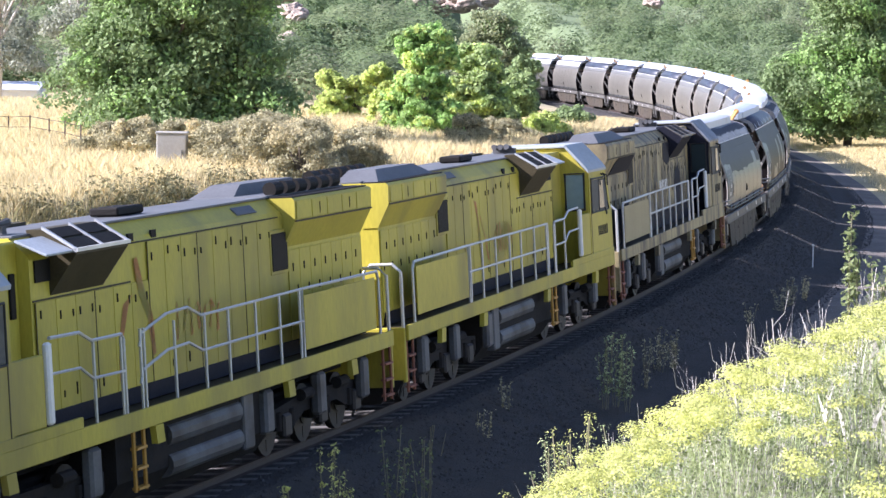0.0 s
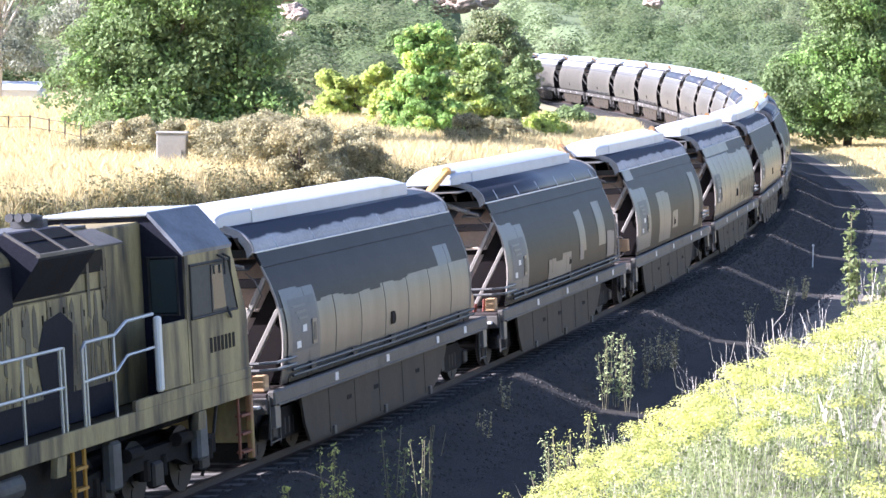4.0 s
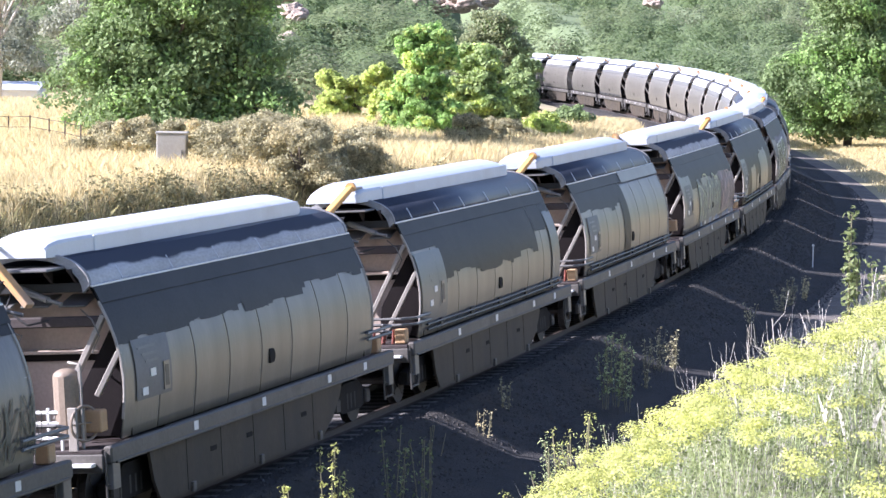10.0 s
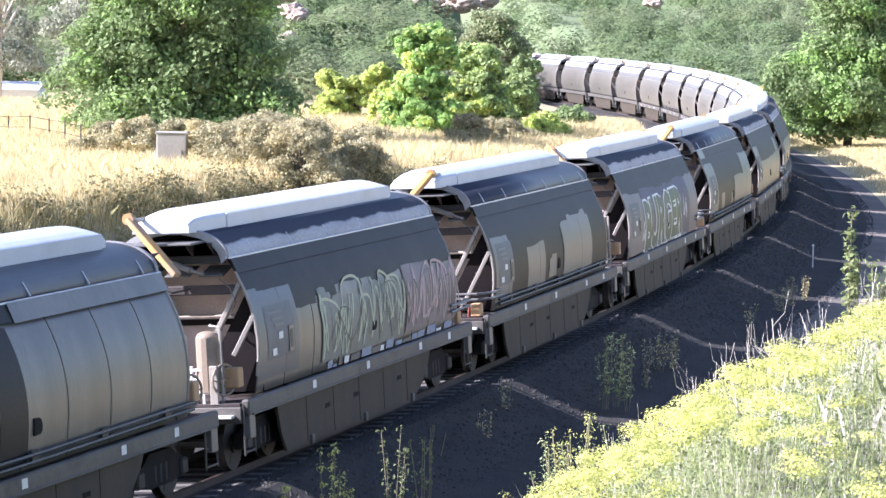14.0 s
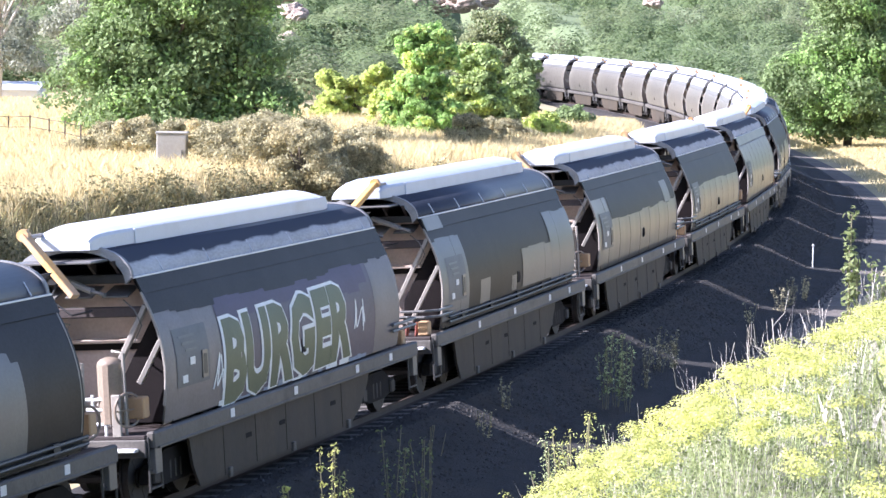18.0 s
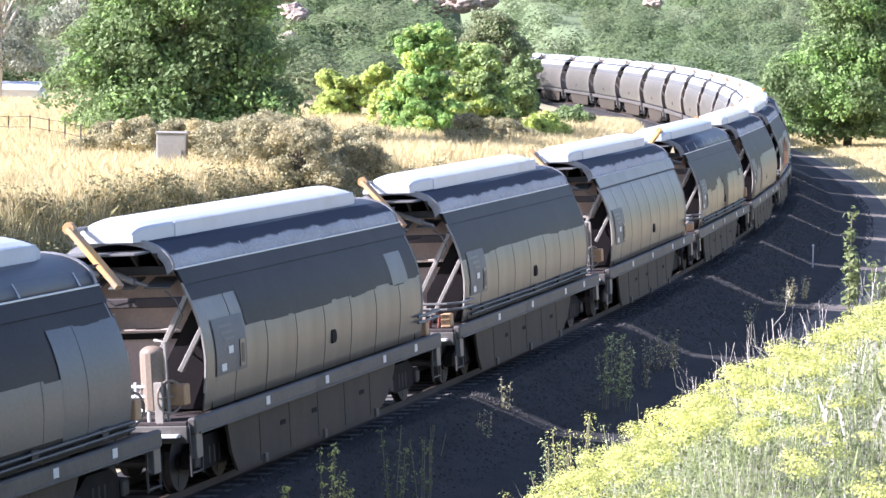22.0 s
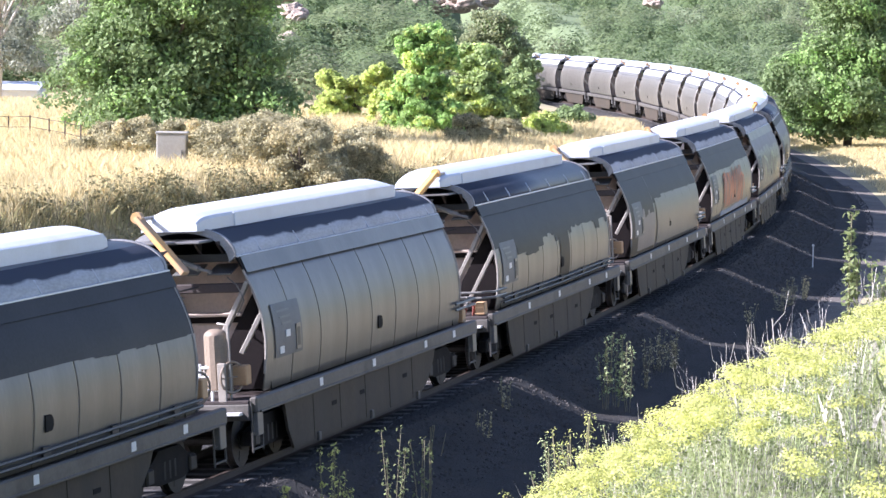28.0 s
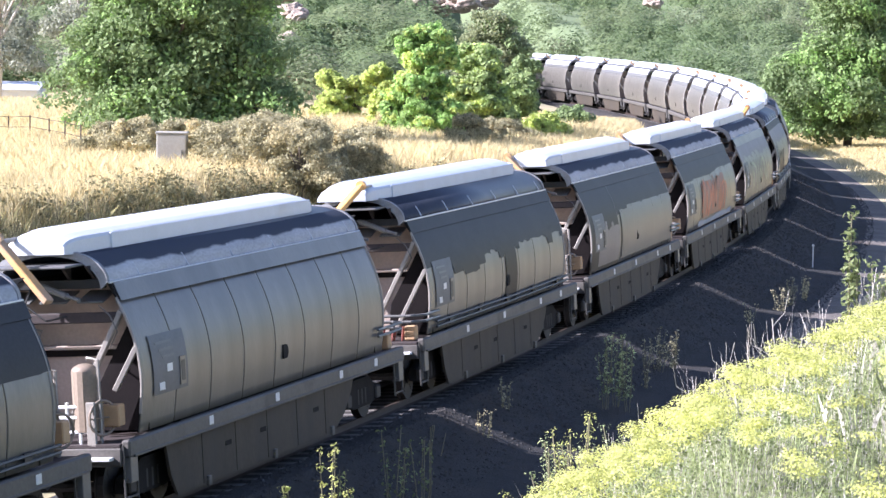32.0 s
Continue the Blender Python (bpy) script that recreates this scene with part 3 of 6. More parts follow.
    # brown brambles on the crest
    for i, (px, dist, w, h) in enumerate(((175, 108, 2.6, 1.3), (235, 106, 2.6, 1.5), (300, 108, 2.8, 1.5), (365, 107, 2.8, 1.6), (430, 106, 2.8, 1.7), (495, 105, 2.8, 1.8), (545, 101, 2.8, 1.8), (600, 104, 2.4, 1.4), (470, 114, 3.2, 1.7), (550, 116, 3.4, 1.4), (640, 118, 3.0, 0.9), (710, 132, 3.6, 1.3), (828, 124, 2.2, 1.5), (870, 126, 2.0, 1.2), (470, 98, 3.0, 1.9), (530, 97, 3.2, 2.2), (585, 98, 3.0, 1.7), (630, 102, 2.6, 1.2), (410, 101, 3.2, 1.6), (905, 130, 2.2, 1.0))):
        b = tree("bramble_thicket", "tangled grey-brown dry bramble thicket on the bank", at_view(px, 0, dist), dist, w, h, 50 + i, "bramble", 14000, 0.04, 22, depth=2.6, second="straw" if i % 2 else "bramble_dark", category="thicket", lobe=(0.09, 0.18))
        tagged(b, group="brambles along the crest")
    # shrub-covered hillside: nobody could count these
    for what, leaf, n, seed, lo in (("hill_shrubs", "leaf_hill", 900, 1, 225), ("grey_hill_shrubs", "leaf_grey", 260, 2, 225)):
        rng = np.random.default_rng(seed)
        c, r = [], []
        y = lo + 230 * rng.random(n) ** 1.2
        x = at_view(rng.uniform(-120, 1720, n), 0, y)
        s, d = track_sd(x, y)
        z = land(x, y)
        ok = (np.abs(d) > 6.5) & ~((d < 0) & (s < 250) & (d > -16)) & ~((d > 0) & (y < 235))
        for a, b, g in zip(x[ok], y[ok], z[ok]):
            for q in range(4):
                k = rng.uniform(0.8, 1.9)
                c.append((a + rng.normal() * 1.6, b + rng.normal() * 1.6, g + k * 0.4 + rng.random() * 1.2))
                r.append((k, k, k * 0.8))
        v, f = leaves(c, r, 380 * n, 0.2, rng, 0.8, 1.2, clumps=False, jitter=0.25)
        tagged(new(what, flat_mesh(what, v, f, M[leaf])), "dense green shrubs over the hillside", "shrubs", kind="stuff")


def weed_plant(name, label, x, y, h, seed, leaf="weed", stems=6, n=260, spread=0.3, size=0.035, group="weeds beside the line"):
    """Some thin stems with leaves along them."""
    rng = np.random.default_rng(seed)
    g = float(land([x], [y])[0])
    top = thing(name, label, "weed", group, at=pose(x, y, g))
    c = []
    for i in range(stems):
        a = rng.random() * 6.28
        hh = h * rng.uniform(0.6, 1.0)
        tip = Vector((math.cos(a) * spread * rng.random(), math.sin(a) * spread * rng.random(), hh))
        foot = Vector((tip.x * 0.25, tip.y * 0.25, -0.05))
        mid = foot.lerp(tip, 0.5) + Vector((rng.normal() * 0.03, rng.normal() * 0.03, 0))
        part("stem", tube([foot, mid, tip], 0.008, 5), M["stem"], top)
        for q in np.linspace(0.35, 1.0, 7):
            c.append(tuple(foot.lerp(tip, q)))
    if n:
        v, f = leaves(c, np.full((len(c), 3), 0.085), n, size, rng, 0.1, 0.6, clumps=False)
        part("leaves", flat_mesh("leaves", v, f, M[leaf]), None, top)
    return top


def make_foreground():
    rng = np.random.default_rng(9)
    y = 18 + 30 * rng.random(13000)
    x = rng.uniform(-4, 8, len(y))
    s, d = track_sd(x, y)
    keep = (d > 12.15 + 0.25 * wave(x * 3, y * 2)) & (d < 21)
    x, y, d = x[keep], y[keep], d[keep]
    z = land(x, y)
    n = len(x)
    far = np.arange(n)
    k = np.repeat(far, 3)
    tall = np.clip((y[k] - 10) / 15, 0.4, 1) * (0.7 + 0.25 * wave(x[k] * 9, y[k] * 7)) * np.where((rng.random(len(k)) < 0.25) & (y[k] > 28), 1.5, 0.95)
    grass("weed_stems", "pale dry weed stems on the bank", x[k] + rng.normal(size=len(k)) * 0.12, y[k] + rng.normal(size=len(k)) * 0.12, 0.82 * tall, 0.0023 * np.clip((y[k] - 15) / 10, 0.3, 1), M["stalk"], rng, 0.2)
    low = np.stack([x, y, z + 0.12 + rng.random(n) * 0.25], 1)
    v, f = leaves(low, np.full((n, 3), 0.24), 110000, 0.014, rng, 0.2, 0.0, clumps=False)
    many = np.repeat(far, 4)
    gx, gy = x[many] + rng.normal(size=len(many)) * 0.15, y[many] + rng.normal(size=len(many)) * 0.15
    grass("weed_blades", "narrow green leaves of the weeds on the bank", gx, gy, 0.5 * np.clip((gy - 10) / 15, 0.4, 1), 0.0035 * np.clip((gy - 15) / 10, 0.3, 1), M["weed_pale"], rng, 0.25)
    tagged(new("weed_leaves", flat_mesh("weed_leaves", v, f, M["weed"])), "light green weeds over the bank", "weeds", kind="stuff")
    pick = rng.random(n) < 0.36 * (0.8 + 0.9 * wave(x * 5 + 2, y * 3)) * np.clip((d - 11.9) / 0.9, 0.15, 1)
    c = np.stack([x, y, z + 0.4 + rng.random(n) * 0.35], 1)[pick]
    v, f = leaves(c, np.repeat((0.07 + 0.1 * rng.random((len(c), 1))), 3, axis=1) * (1, 1, 0.4), 200000, 0.012, rng, 0.1, 1.0, clumps=False)
    tagged(new("fennel_heads", flat_mesh("fennel_heads", v, f, M["fennel"])), "yellow-green flower heads of the weeds on the bank", "flowers", kind="stuff")
    # bare branching stalks along the top of the bank
    edge = [(1205, 34), (1240, 34), (1225, 30), (1405, 36), (1430, 35), (1415, 33), (1380, 35), (1360, 34), (1310, 35), (1120, 32), (1105, 31), (1215, 32), (1232, 31), (1250, 33), (1262, 30), (1285, 32), (1300, 31), (1320, 33), (1345, 31), (1370, 32), (1395, 31), (1420, 33), (1450, 32), (1180, 30), (1150, 30), (1275, 29), (1335, 29), (1390, 29), (1470, 30), (1530, 30)]
    for i, (px, dist) in enumerate(edge):
        xx = at_view(px, 0, dist)
        g = float(land([xx], [dist])[0])
        top = thing("dry_stalk", "bleached bare branching stalk", "stalk", "dry stalks on the bank", at=pose(xx, dist, g))
        h = rng.uniform(0.75, 1.15)
        a = rng.normal() * 0.12
        part("stem", tube([(0, 0, -0.05), (a * 0.4, 0, h * 0.5), (a, 0.03, h)], 0.004, 5), M["stalk"], top)
        for q in range(7):
            k = rng.uniform(0.4, 0.95)
            p0 = Vector((a * k, 0, h * k))
            dirx = rng.normal() * 0.1
            part("twig", tube([p0, p0 + Vector((dirx, rng.normal() * 0.05, 0.12)), p0 + Vector((dirx * 1.3, rng.normal() * 0.08, rng.uniform(0.2, 0.36)))], 0.0022, 4), M["stalk"], top)
    for i, (px, dist, h) in enumerate(((1025, 33.5, 1.7), (1000, 33, 1.5), (1050, 33.5, 1.45), (965, 32.5, 1.0), (985, 32, 0.9), (940, 32, 0.8), (1045, 32.5, 1.1), (1140, 34.5, 1.3))):
        weed_plant("fennel_plant", "feathery yellow-green fennel at the edge of the bank", at_view(px, 0, dist), dist, h, 300 + i, "weed_pale" if i % 3 else "fennel", 9, 1300, 0.5, 0.015, group="fennel along the bank")
    weed_plant("tall_leafy_plant", "tall pale green leafy plant standing over the weeds", at_view(1510, 0, 32), 32, 2.15, 73, "weed", 3, 420, 0.09, 0.035)
    weed_plant("tall_leafy_plant", "tall pale green leafy plant standing over the weeds", at_view(1556, 0, 31), 31, 1.15, 74, "weed", 3, 260, 0.1, 0.03)
    # weeds between the line and the bank, mostly in the train's shade
    spots = ((1078, 66, 1.9, "weed_pale", 220), (1095, 66.5, 2.1, "weed_pale", 260), (1118, 66, 1.8, "weed_pale", 200), (340, 41.5, 1.8, "fennel", 260), (525, 44, 1.9, "fennel", 420), (597, 45, 2.3, "fennel", 420), (703, 50, 2.0, "weed", 160), (757, 51, 1.9, "weed", 120),
             (600, 48.5, 1.3, "fennel", 60), (770, 56, 1.0, "weed", 0), (1170, 73, 1.2, "bramble", 160), (1200, 74, 1.1, "bramble", 160), (1150, 70, 1.3, "bramble", 80), (1400, 92, 1.0, "bramble", 200), (1425, 94, 1.0, "straw", 160), (1385, 90, 0.9, "bramble", 120), (900, 62, 1.1, "bramble", 80), (860, 59, 0.9, "straw", 60), (1330, 86, 0.8, "straw", 60))
    for i, (px, dist, h, leaf, n) in enumerate(spots):
        weed_plant("trackside_weed", "straggly weed growing beside the ballast" if leaf in ("weed", "fennel") else "dry brown weed growing beside the ballast", at_view(px, 0, dist), dist, h, 200 + i, leaf, 5, n, 0.28, 0.035)


def make_field_things():
    # fence along the field: posts with two wires
    fence = thing("field_fence", "old wire fence with thin rusty posts on the field", "fence")
    pts = []
    for i, (px, dist) in enumerate(((-60, 118), (12, 118), (50, 117), (84, 116), (112, 113), (140, 110))):
        x = at_view(px, 0, dist)
        g = float(land([x], [dist])[0])
        part("post", Rod((x, dist, g - 0.2), (x, dist, g + 1.0), 0.03, 6), M["rail"], fence)
        pts.append(Vector((x, dist, g)))
    for z in (0.95, 0.55):
        part("wire", tube([p + Vector((0, 0, z)) for p in pts], 0.012, 4), M["rail"], fence)
    # low white building beyond the field
    b = thing("farm_building", "long low white building beyond the field", "building", at=pose(-30.3, 190, 2.2))
    part("wall", Box(-5, 5, -2.5, 2.5, 0, 0.75), M["white"], b)
    part("roof", sweep_x([(-2.8, 0.7), (-2.8, 0.77), (0, 1.2), (2.8, 0.77), (2.8, 0.7), (0, 1.13)], [-5.2, 5.2], closed=True), M["lid"], b, "white sheet roof")
    # grey cabinet in the brambles
    x, y = at_view(302, 0, 101), 101
    c = thing("lineside_cabinet", "plain grey lineside cabinet among the brambles", "cabinet", at=pose(x, y, float(land([x], [y])[0])))
    part("body", Box(-0.5, 0.5, -0.3, 0.3, -0.1, 1.2, 0.02), M["cabinet"], c)
    part("lid", Box(-0.54, 0.54, -0.34, 0.34, 1.2, 1.26, 0.015), M["cabinet"], c)
    part("door", Box(-0.46, 0.46, -0.32, -0.305, 0.05, 1.12, 0.005), M["cabinet"], c)
    part("handle", Box(0.34, 0.37, -0.34, -0.32, 0.5, 0.66), M["grille_dark"], c)
    # pale boulders on the hill
    rng = random.Random(4)
    for px, dist, r in ((482, 262, 1.5), (515, 258, 1.1), (505, 252, 0.8), (740, 330, 1.6), (775, 334, 2.0), (810, 332, 1.8), (845, 338, 1.5), (1150, 345, 1.0), (520, 256, 0.7)):
        x = at_view(px, 0, dist)
        zt = {482: 10.2, 515: 8.6, 505: 6.2, 520: 8.0}.get(px, 10.2)
        bm = bmesh.new()
        bmesh.ops.create_icosphere(bm, subdivisions=4, radius=r)
        for v in bm.verts:
            v.co *= 1 + 0.55 * noise.noise(v.co * 1.1 / r + Vector((px, 0, 0))) + 0.25 * noise.noise(v.co * 2.7 / r) + 0.1 * noise.noise(v.co * 7 / r)
            v.co.z *= 0.6
        o = part("boulder", bm, M["rock"])
        o.matrix_basis = pose(x, dist, max(zt - 0.4 * r, float(land([x], [dist])[0])))
        tagged(o, "pale weathered granite boulder on the hillside", "rock", "boulders on the hillside")
    # marker post beside the line
    x, y = at_view(1441, 0, 106), 106
    o = thing("marker_post", "thin pale marker post beside the line", "post", at=pose(x, y, float(land([x], [y])[0])))
    part("shaft", Rod((0, 0, -0.2), (0, 0, 0.9), 0.025, 6), M["white"], o)
    part("cap", Box(-0.04, 0.04, -0.04, 0.04, 0.9, 0.98, 0.01), M["white"], o)


M["stem"] = mat("dull_weed_stem", (0.22, 0.2, 0.12), 0.85, 0, 0.2, 2, 20, 0)
M["tussock"] = leaf_mat("tussock_blades", (0.27, 0.25, 0.13), 0.4, 0.2, 0.8)
M["leaf_green"] = leaf_mat("plain_green_leaves", (0.26, 0.34, 0.15), 0.4, 0.35)
M["bramble_dark"] = leaf_mat("dark_bramble_twigs", (0.31, 0.29, 0.17), 0.4, 0.2, 0.8)
M["cabinet"] = mat("grey_cabinet_paint", (0.36, 0.345, 0.3), 0.8, 0, 0.15, 2, 20, 0.05)
M["grille_dark"] = mat("dark_metal", (0.05, 0.05, 0.05), 0.5, 0.4, 0.2, 3, 25, 0.05)
make_ground()
make_track()
make_stones()
make_plants()
make_foreground()
make_field_things()


# ---- hopper wagons: x forward, y to the side that the camera sees, z over the rails ----
HALF = 6.45   # the front half of the body; behind its middle it is shorter
REAR = 5.95
SEAMS = [-5.95] + [-4.36 + 1.555 * i for i in range(7)] + [6.42]   # joints between the side panels
_sz = np.array((1.3, 1.6, 2.0, 2.4, 2.8, 3.15, 3.36, 3.58))
_sy = np.array((1.32, 1.38, 1.405, 1.39, 1.315, 1.18, 1.06, 0.96))
_fit = np.polyfit(_sz - 2.4, _sy, 4)
SIDE = [(float(np.polyval(_fit, z - 2.4)), float(z)) for z in np.linspace(1.3, 3.36, 15)] + [(0.96, 3.58)]
_ra = np.linspace(0.0, 1.0, 13)
_edge = [(0.96 * math.cos(a * math.pi / 2) ** 0.9, 3.58 + 0.52 * math.sin(a * math.pi / 2) ** 0.95) for a in _ra]
ROOF = _edge + [(-y, z) for y, z in _edge[-2::-1]]


def side_y(z):
    return float(np.interp(z, [q[1] for q in SIDE], [q[0] for q in SIDE]))


def half(z):
    """The body's half length at that height: its ends rake inwards towards the foot."""
    return float(np.interp(z, (1.3, 2.2, 3.3, 3.6), (6.42, 6.4, 6.4, 6.42)))


def rake(bm, side_of=None):
    """Moves the corners at the body's ends to the raked outline."""
    for v in bm.verts:
        h = half(v.co.z)
        v.co.x = max(-REAR, min(h, v.co.x))
    return bm


def side_strip(x0, x1, z0, z1, out, side=1, steps=6, thick=0.004):
    """A thin sheet that lies on the curved side."""
    zs = [z0 + (z1 - z0) * i / steps for i in range(steps + 1)]
    return sweep_x([(side * (side_y(z) + out), z) for z in zs], [x0, x1], thick=thick)


def bogie(parent, x, wheels):
    b = part("bogie", Box(x - 0.25, x + 0.25, -1.0, 1.0, 0.45, 0.75, 0.03), M["bogie"], parent)
    for y in (-1.0, 1.0):
        out = [(x - 1.15, y, 0.38), (x - 1.1, y, 0.62), (x - 0.75, y, 0.68), (x - 0.45, y, 0.84), (x + 0.45, y, 0.84), (x + 0.75, y, 0.68), (x + 1.1, y, 0.62), (x + 1.15, y, 0.38), (x + 0.8, y, 0.36), (x + 0.5, y, 0.3), (x - 0.5, y, 0.3), (x - 0.8, y, 0.36)]
        part("side_frame", plate(out, 0.16), M["bogie"], b)
        bm = bmesh.new()
        for q in (-0.22, 0, 0.22):
            rod(bm, (x + q, y * 1.02, 0.36), (x + q, y * 1.02, 0.64), 0.075, 8)
        part("spring_nest", bm, M["wheel"], b)
        for q in (-0.9, 0.9):
            part("axle_box", Box(x + q - 0.14, x + q + 0.14, y * 1.07 - 0.06, y * 1.07 + 0.06, 0.36, 0.62, 0.03), M["wheel"], b)
    for q in (-0.9, 0.9):
        bm = bmesh.new()
        rod(bm, (0, -0.95, 0), (0, 0.95, 0), 0.08, 8)
        for y in (-0.75, 0.75):
            rod(bm, (0, y - 0.065, 0), (0, y + 0.065, 0), 0.46, 20)
            rod(bm, (0, y - math.copysign(0.075, y), 0), (0, y - math.copysign(0.045, y), 0), 0.49, 20)
            rod(bm, (0, y + math.copysign(0.06, y), 0), (0, y + math.copysign(0.1, y), 0), 0.16, 10)
            for a in range(4):
                w = a * math.pi / 2
                box(bm, 0.2, 0.38, y + math.copysign(0.064, y) - 0.01, y + math.copysign(0.064, y) + 0.01, -0.04, 0.04, 0, Matrix.Rotation(w, 4, "Y"))
        wheels.append(part("wheelset", bm, M["wheel"], parent, at=pose(x + q, 0, 0.46)))
    return b


def wagon_end(w, e, kind, lid):
    """One end of a wagon: e is +1 at the front and -1 behind; kind T has the air tank, kind P the hand pipes."""
    X = lambda v: v if e > 0 else -(v - 0.55 if 5.9 <= v <= 6.5 else v)
    # sloping sheet with its inner walls
    part("slope_sheet", plate([(X(5.7), y - 0.04, z) for y, z in SIDE[:13:2]] + [(X(5.7), 0.04 - y, z) for y, z in SIDE[12::-2]], 0.05, 0), M["rust"], w, "brown end sheet")
    part("end_sheet", Box(min(X(5.75), X(5.81)), max(X(5.75), X(5.81)), -0.94, 0.94, 3.06, 3.52), M["rust"], w)
    # stiffening lip across the sheet, with a dark slot below it
    part("sheet_lip", Box(min(X(5.74), X(5.98)), max(X(5.74), X(5.98)), -1.2, 1.2, 2.54, 2.6, 0.01), M["rust"], w)
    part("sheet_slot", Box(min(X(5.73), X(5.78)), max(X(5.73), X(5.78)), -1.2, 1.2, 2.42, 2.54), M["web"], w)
    # plates behind the braces whose colour holds the shade of the recess
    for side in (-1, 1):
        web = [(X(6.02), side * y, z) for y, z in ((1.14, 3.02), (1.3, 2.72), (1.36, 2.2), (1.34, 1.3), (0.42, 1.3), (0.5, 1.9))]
        part("inner_web", plate(web, 0.03, 0), M["web"], w, "web plate behind the braces, coloured dark for the shade there")
    part("end_beam", Box(min(X(6.3), X(6.44)), max(X(6.3), X(6.44)), -1.08, 1.08, 2.98, 3.14, 0.02), M["maroon"], w)
    for side in (-1, 1):
        tri = [(X(4.8), side * 1.24, 1.32), (X(5.98), side * 1.24, 1.32), (X(6.02), side * 1.24, 2.2), (X(6.1), side * 1.24, 2.8), (X(5.6), side * 1.24, 2.8)]
        part("side_gusset", plate(tri, 0.03), M["maroon"], w)
    rim = [(X(half(z) + 0.01), y, z) for y, z in SIDE[2::2]]
    for side in (-1, 1):
        part("end_rim", tube([(x, side * y, z) for x, y, z in rim], 0.024, 6), M["brace"], w, "rounded edge of the side sheet")
    arch = [(y * 1.02, z + 0.02) for y, z in ROOF] + [(y * 0.9, z - 0.09) for y, z in ROOF[::-1]]
    part("end_arch", sweep_x(arch, [X(6.4), X(6.49)], closed=True), M["rim"], w, "dusty arched flange at the roof end")
    if e > 0:
        part("roof_ledge", Box(min(X(6.1), X(7.15)), max(X(6.1), X(7.15)), -0.75, 0.6, 3.86, 3.9, 0.01), M["light"], w)
    part("top_beam", Box(min(X(6.28), X(6.36)), max(X(6.28), X(6.36)), -0.88, 0.88, 3.5, 3.64, 0.01), M["black"], w)
    for y in (-0.35, 0.3, 0.7):
        part("roof_bracket", plate([(X(6.3), y, 3.86), (X(6.65), y, 3.86), (X(6.3), y, 3.62)], 0.04), M["maroon"], w)
    for y0, y1 in ((-0.8, -0.35), (-0.2, 0.25), (0.42, 0.85)):
        part("end_shelf", Box(-0.28, 0.28, y0, y1, -0.015, 0.015, 0.005, pose(X(6.12), 0, 3.36, 0, e * 14, 0)), M["light"], w, "pale sheet piece below the roof end")
    # two slanting braces from the sheet to the platform
    low = 1.3 if kind == "P" else 1.95
    for side in (-1, 1):
        for y0, z0, y1, z1 in ((1.13, 3.16, 0.3, 1.6), (1.34, 2.6, 1.34 - (2.6 - low) * 0.55, low)):
            bm = bmesh.new()
            a, b = Vector((X(6.36), side * y0, z0)), Vector((X(6.42), side * y1, z1))
            m = Matrix.Translation((a + b) / 2) @ (b - a).to_track_quat("Z", "Y").to_matrix().to_4x4()
            box(bm, -0.075, 0.075, -0.04, 0.04, -(b - a).length / 2, (b - a).length / 2, 0.01, m)
            part("brace", bm, M["brace"], w)
    part("brace_hose", tube([(X(6.45), 0.8, 3.25), (X(6.52), 1.0, 3.1), (X(6.5), 1.1, 2.85), (X(6.46), 0.95, 2.6)], 0.012, 5), M["light"], w)
    # platform, headstock, coupler
    part("end_platform", Box(min(X(4.4), X(7.12)), max(X(4.4), X(7.12)), -1.3, 1.3, 1.16, 1.22, 0.01), M["maroon"], w)
    part("headstock", Box(min(X(7.0), X(7.14)), max(X(7.0), X(7.14)), -1.32, 1.32, 0.88, 1.16, 0.02), M["sill"], w)
    bm = bmesh.new()
    box(bm, min(X(7.1), X(7.62)), max(X(7.1), X(7.62)), -0.11, 0.11, 0.78, 0.98, 0.02)
    box(bm, min(X(7.5), X(7.76)), max(X(7.5), X(7.76)), -0.16, 0.16, 0.72, 1.02, 0.04)
    part("coupler", bm, M["bogie"], w)
    for y in (0.35, -0.35):
        part("brake_hose", tube([(X(7.14), y, 1.0), (X(7.35), y, 0.75), (X(7.6), y * 0.8, 0.62), (X(7.74), y * 0.6, 0.7)], 0.03), M["black"], w)
    for side in (-1, 1):
        part("corner_step", Box(min(X(6.72), X(7.0)), max(X(6.72), X(7.0)), side * 1.36 - 0.05, side * 1.36 + 0.05, 0.62, 1.12, 0.01), M["light"], w, "pale grey corner step")
        bm = bmesh.new()
        for q in (6.6, 7.1):
            rod(bm, (X(q), side * 1.34, 0.35), (X(q), side * 1.34, 1.2), 0.02, 6)
        for z in (0.4, 0.68):
            rod(bm, (X(6.6), side * 1.34, z), (X(7.1), side * 1.34, z), 0.02, 6)
        part("ladder", bm, M["pipe"], w)
    part("white_step_plate", Box(min(X(6.9), X(7.3)), max(X(6.9), X(7.3)), 0.5, 1.2, 0.98, 1.03, 0.01), M["white"], w)
    # the bar that works the hatch cover
    a, b = ((7.3, -0.42, 4.34), (7.6, 0.5, 3.4)) if lid == "T" else ((7.3, 0.36, 4.36), (8.75, -0.3, 3.32))
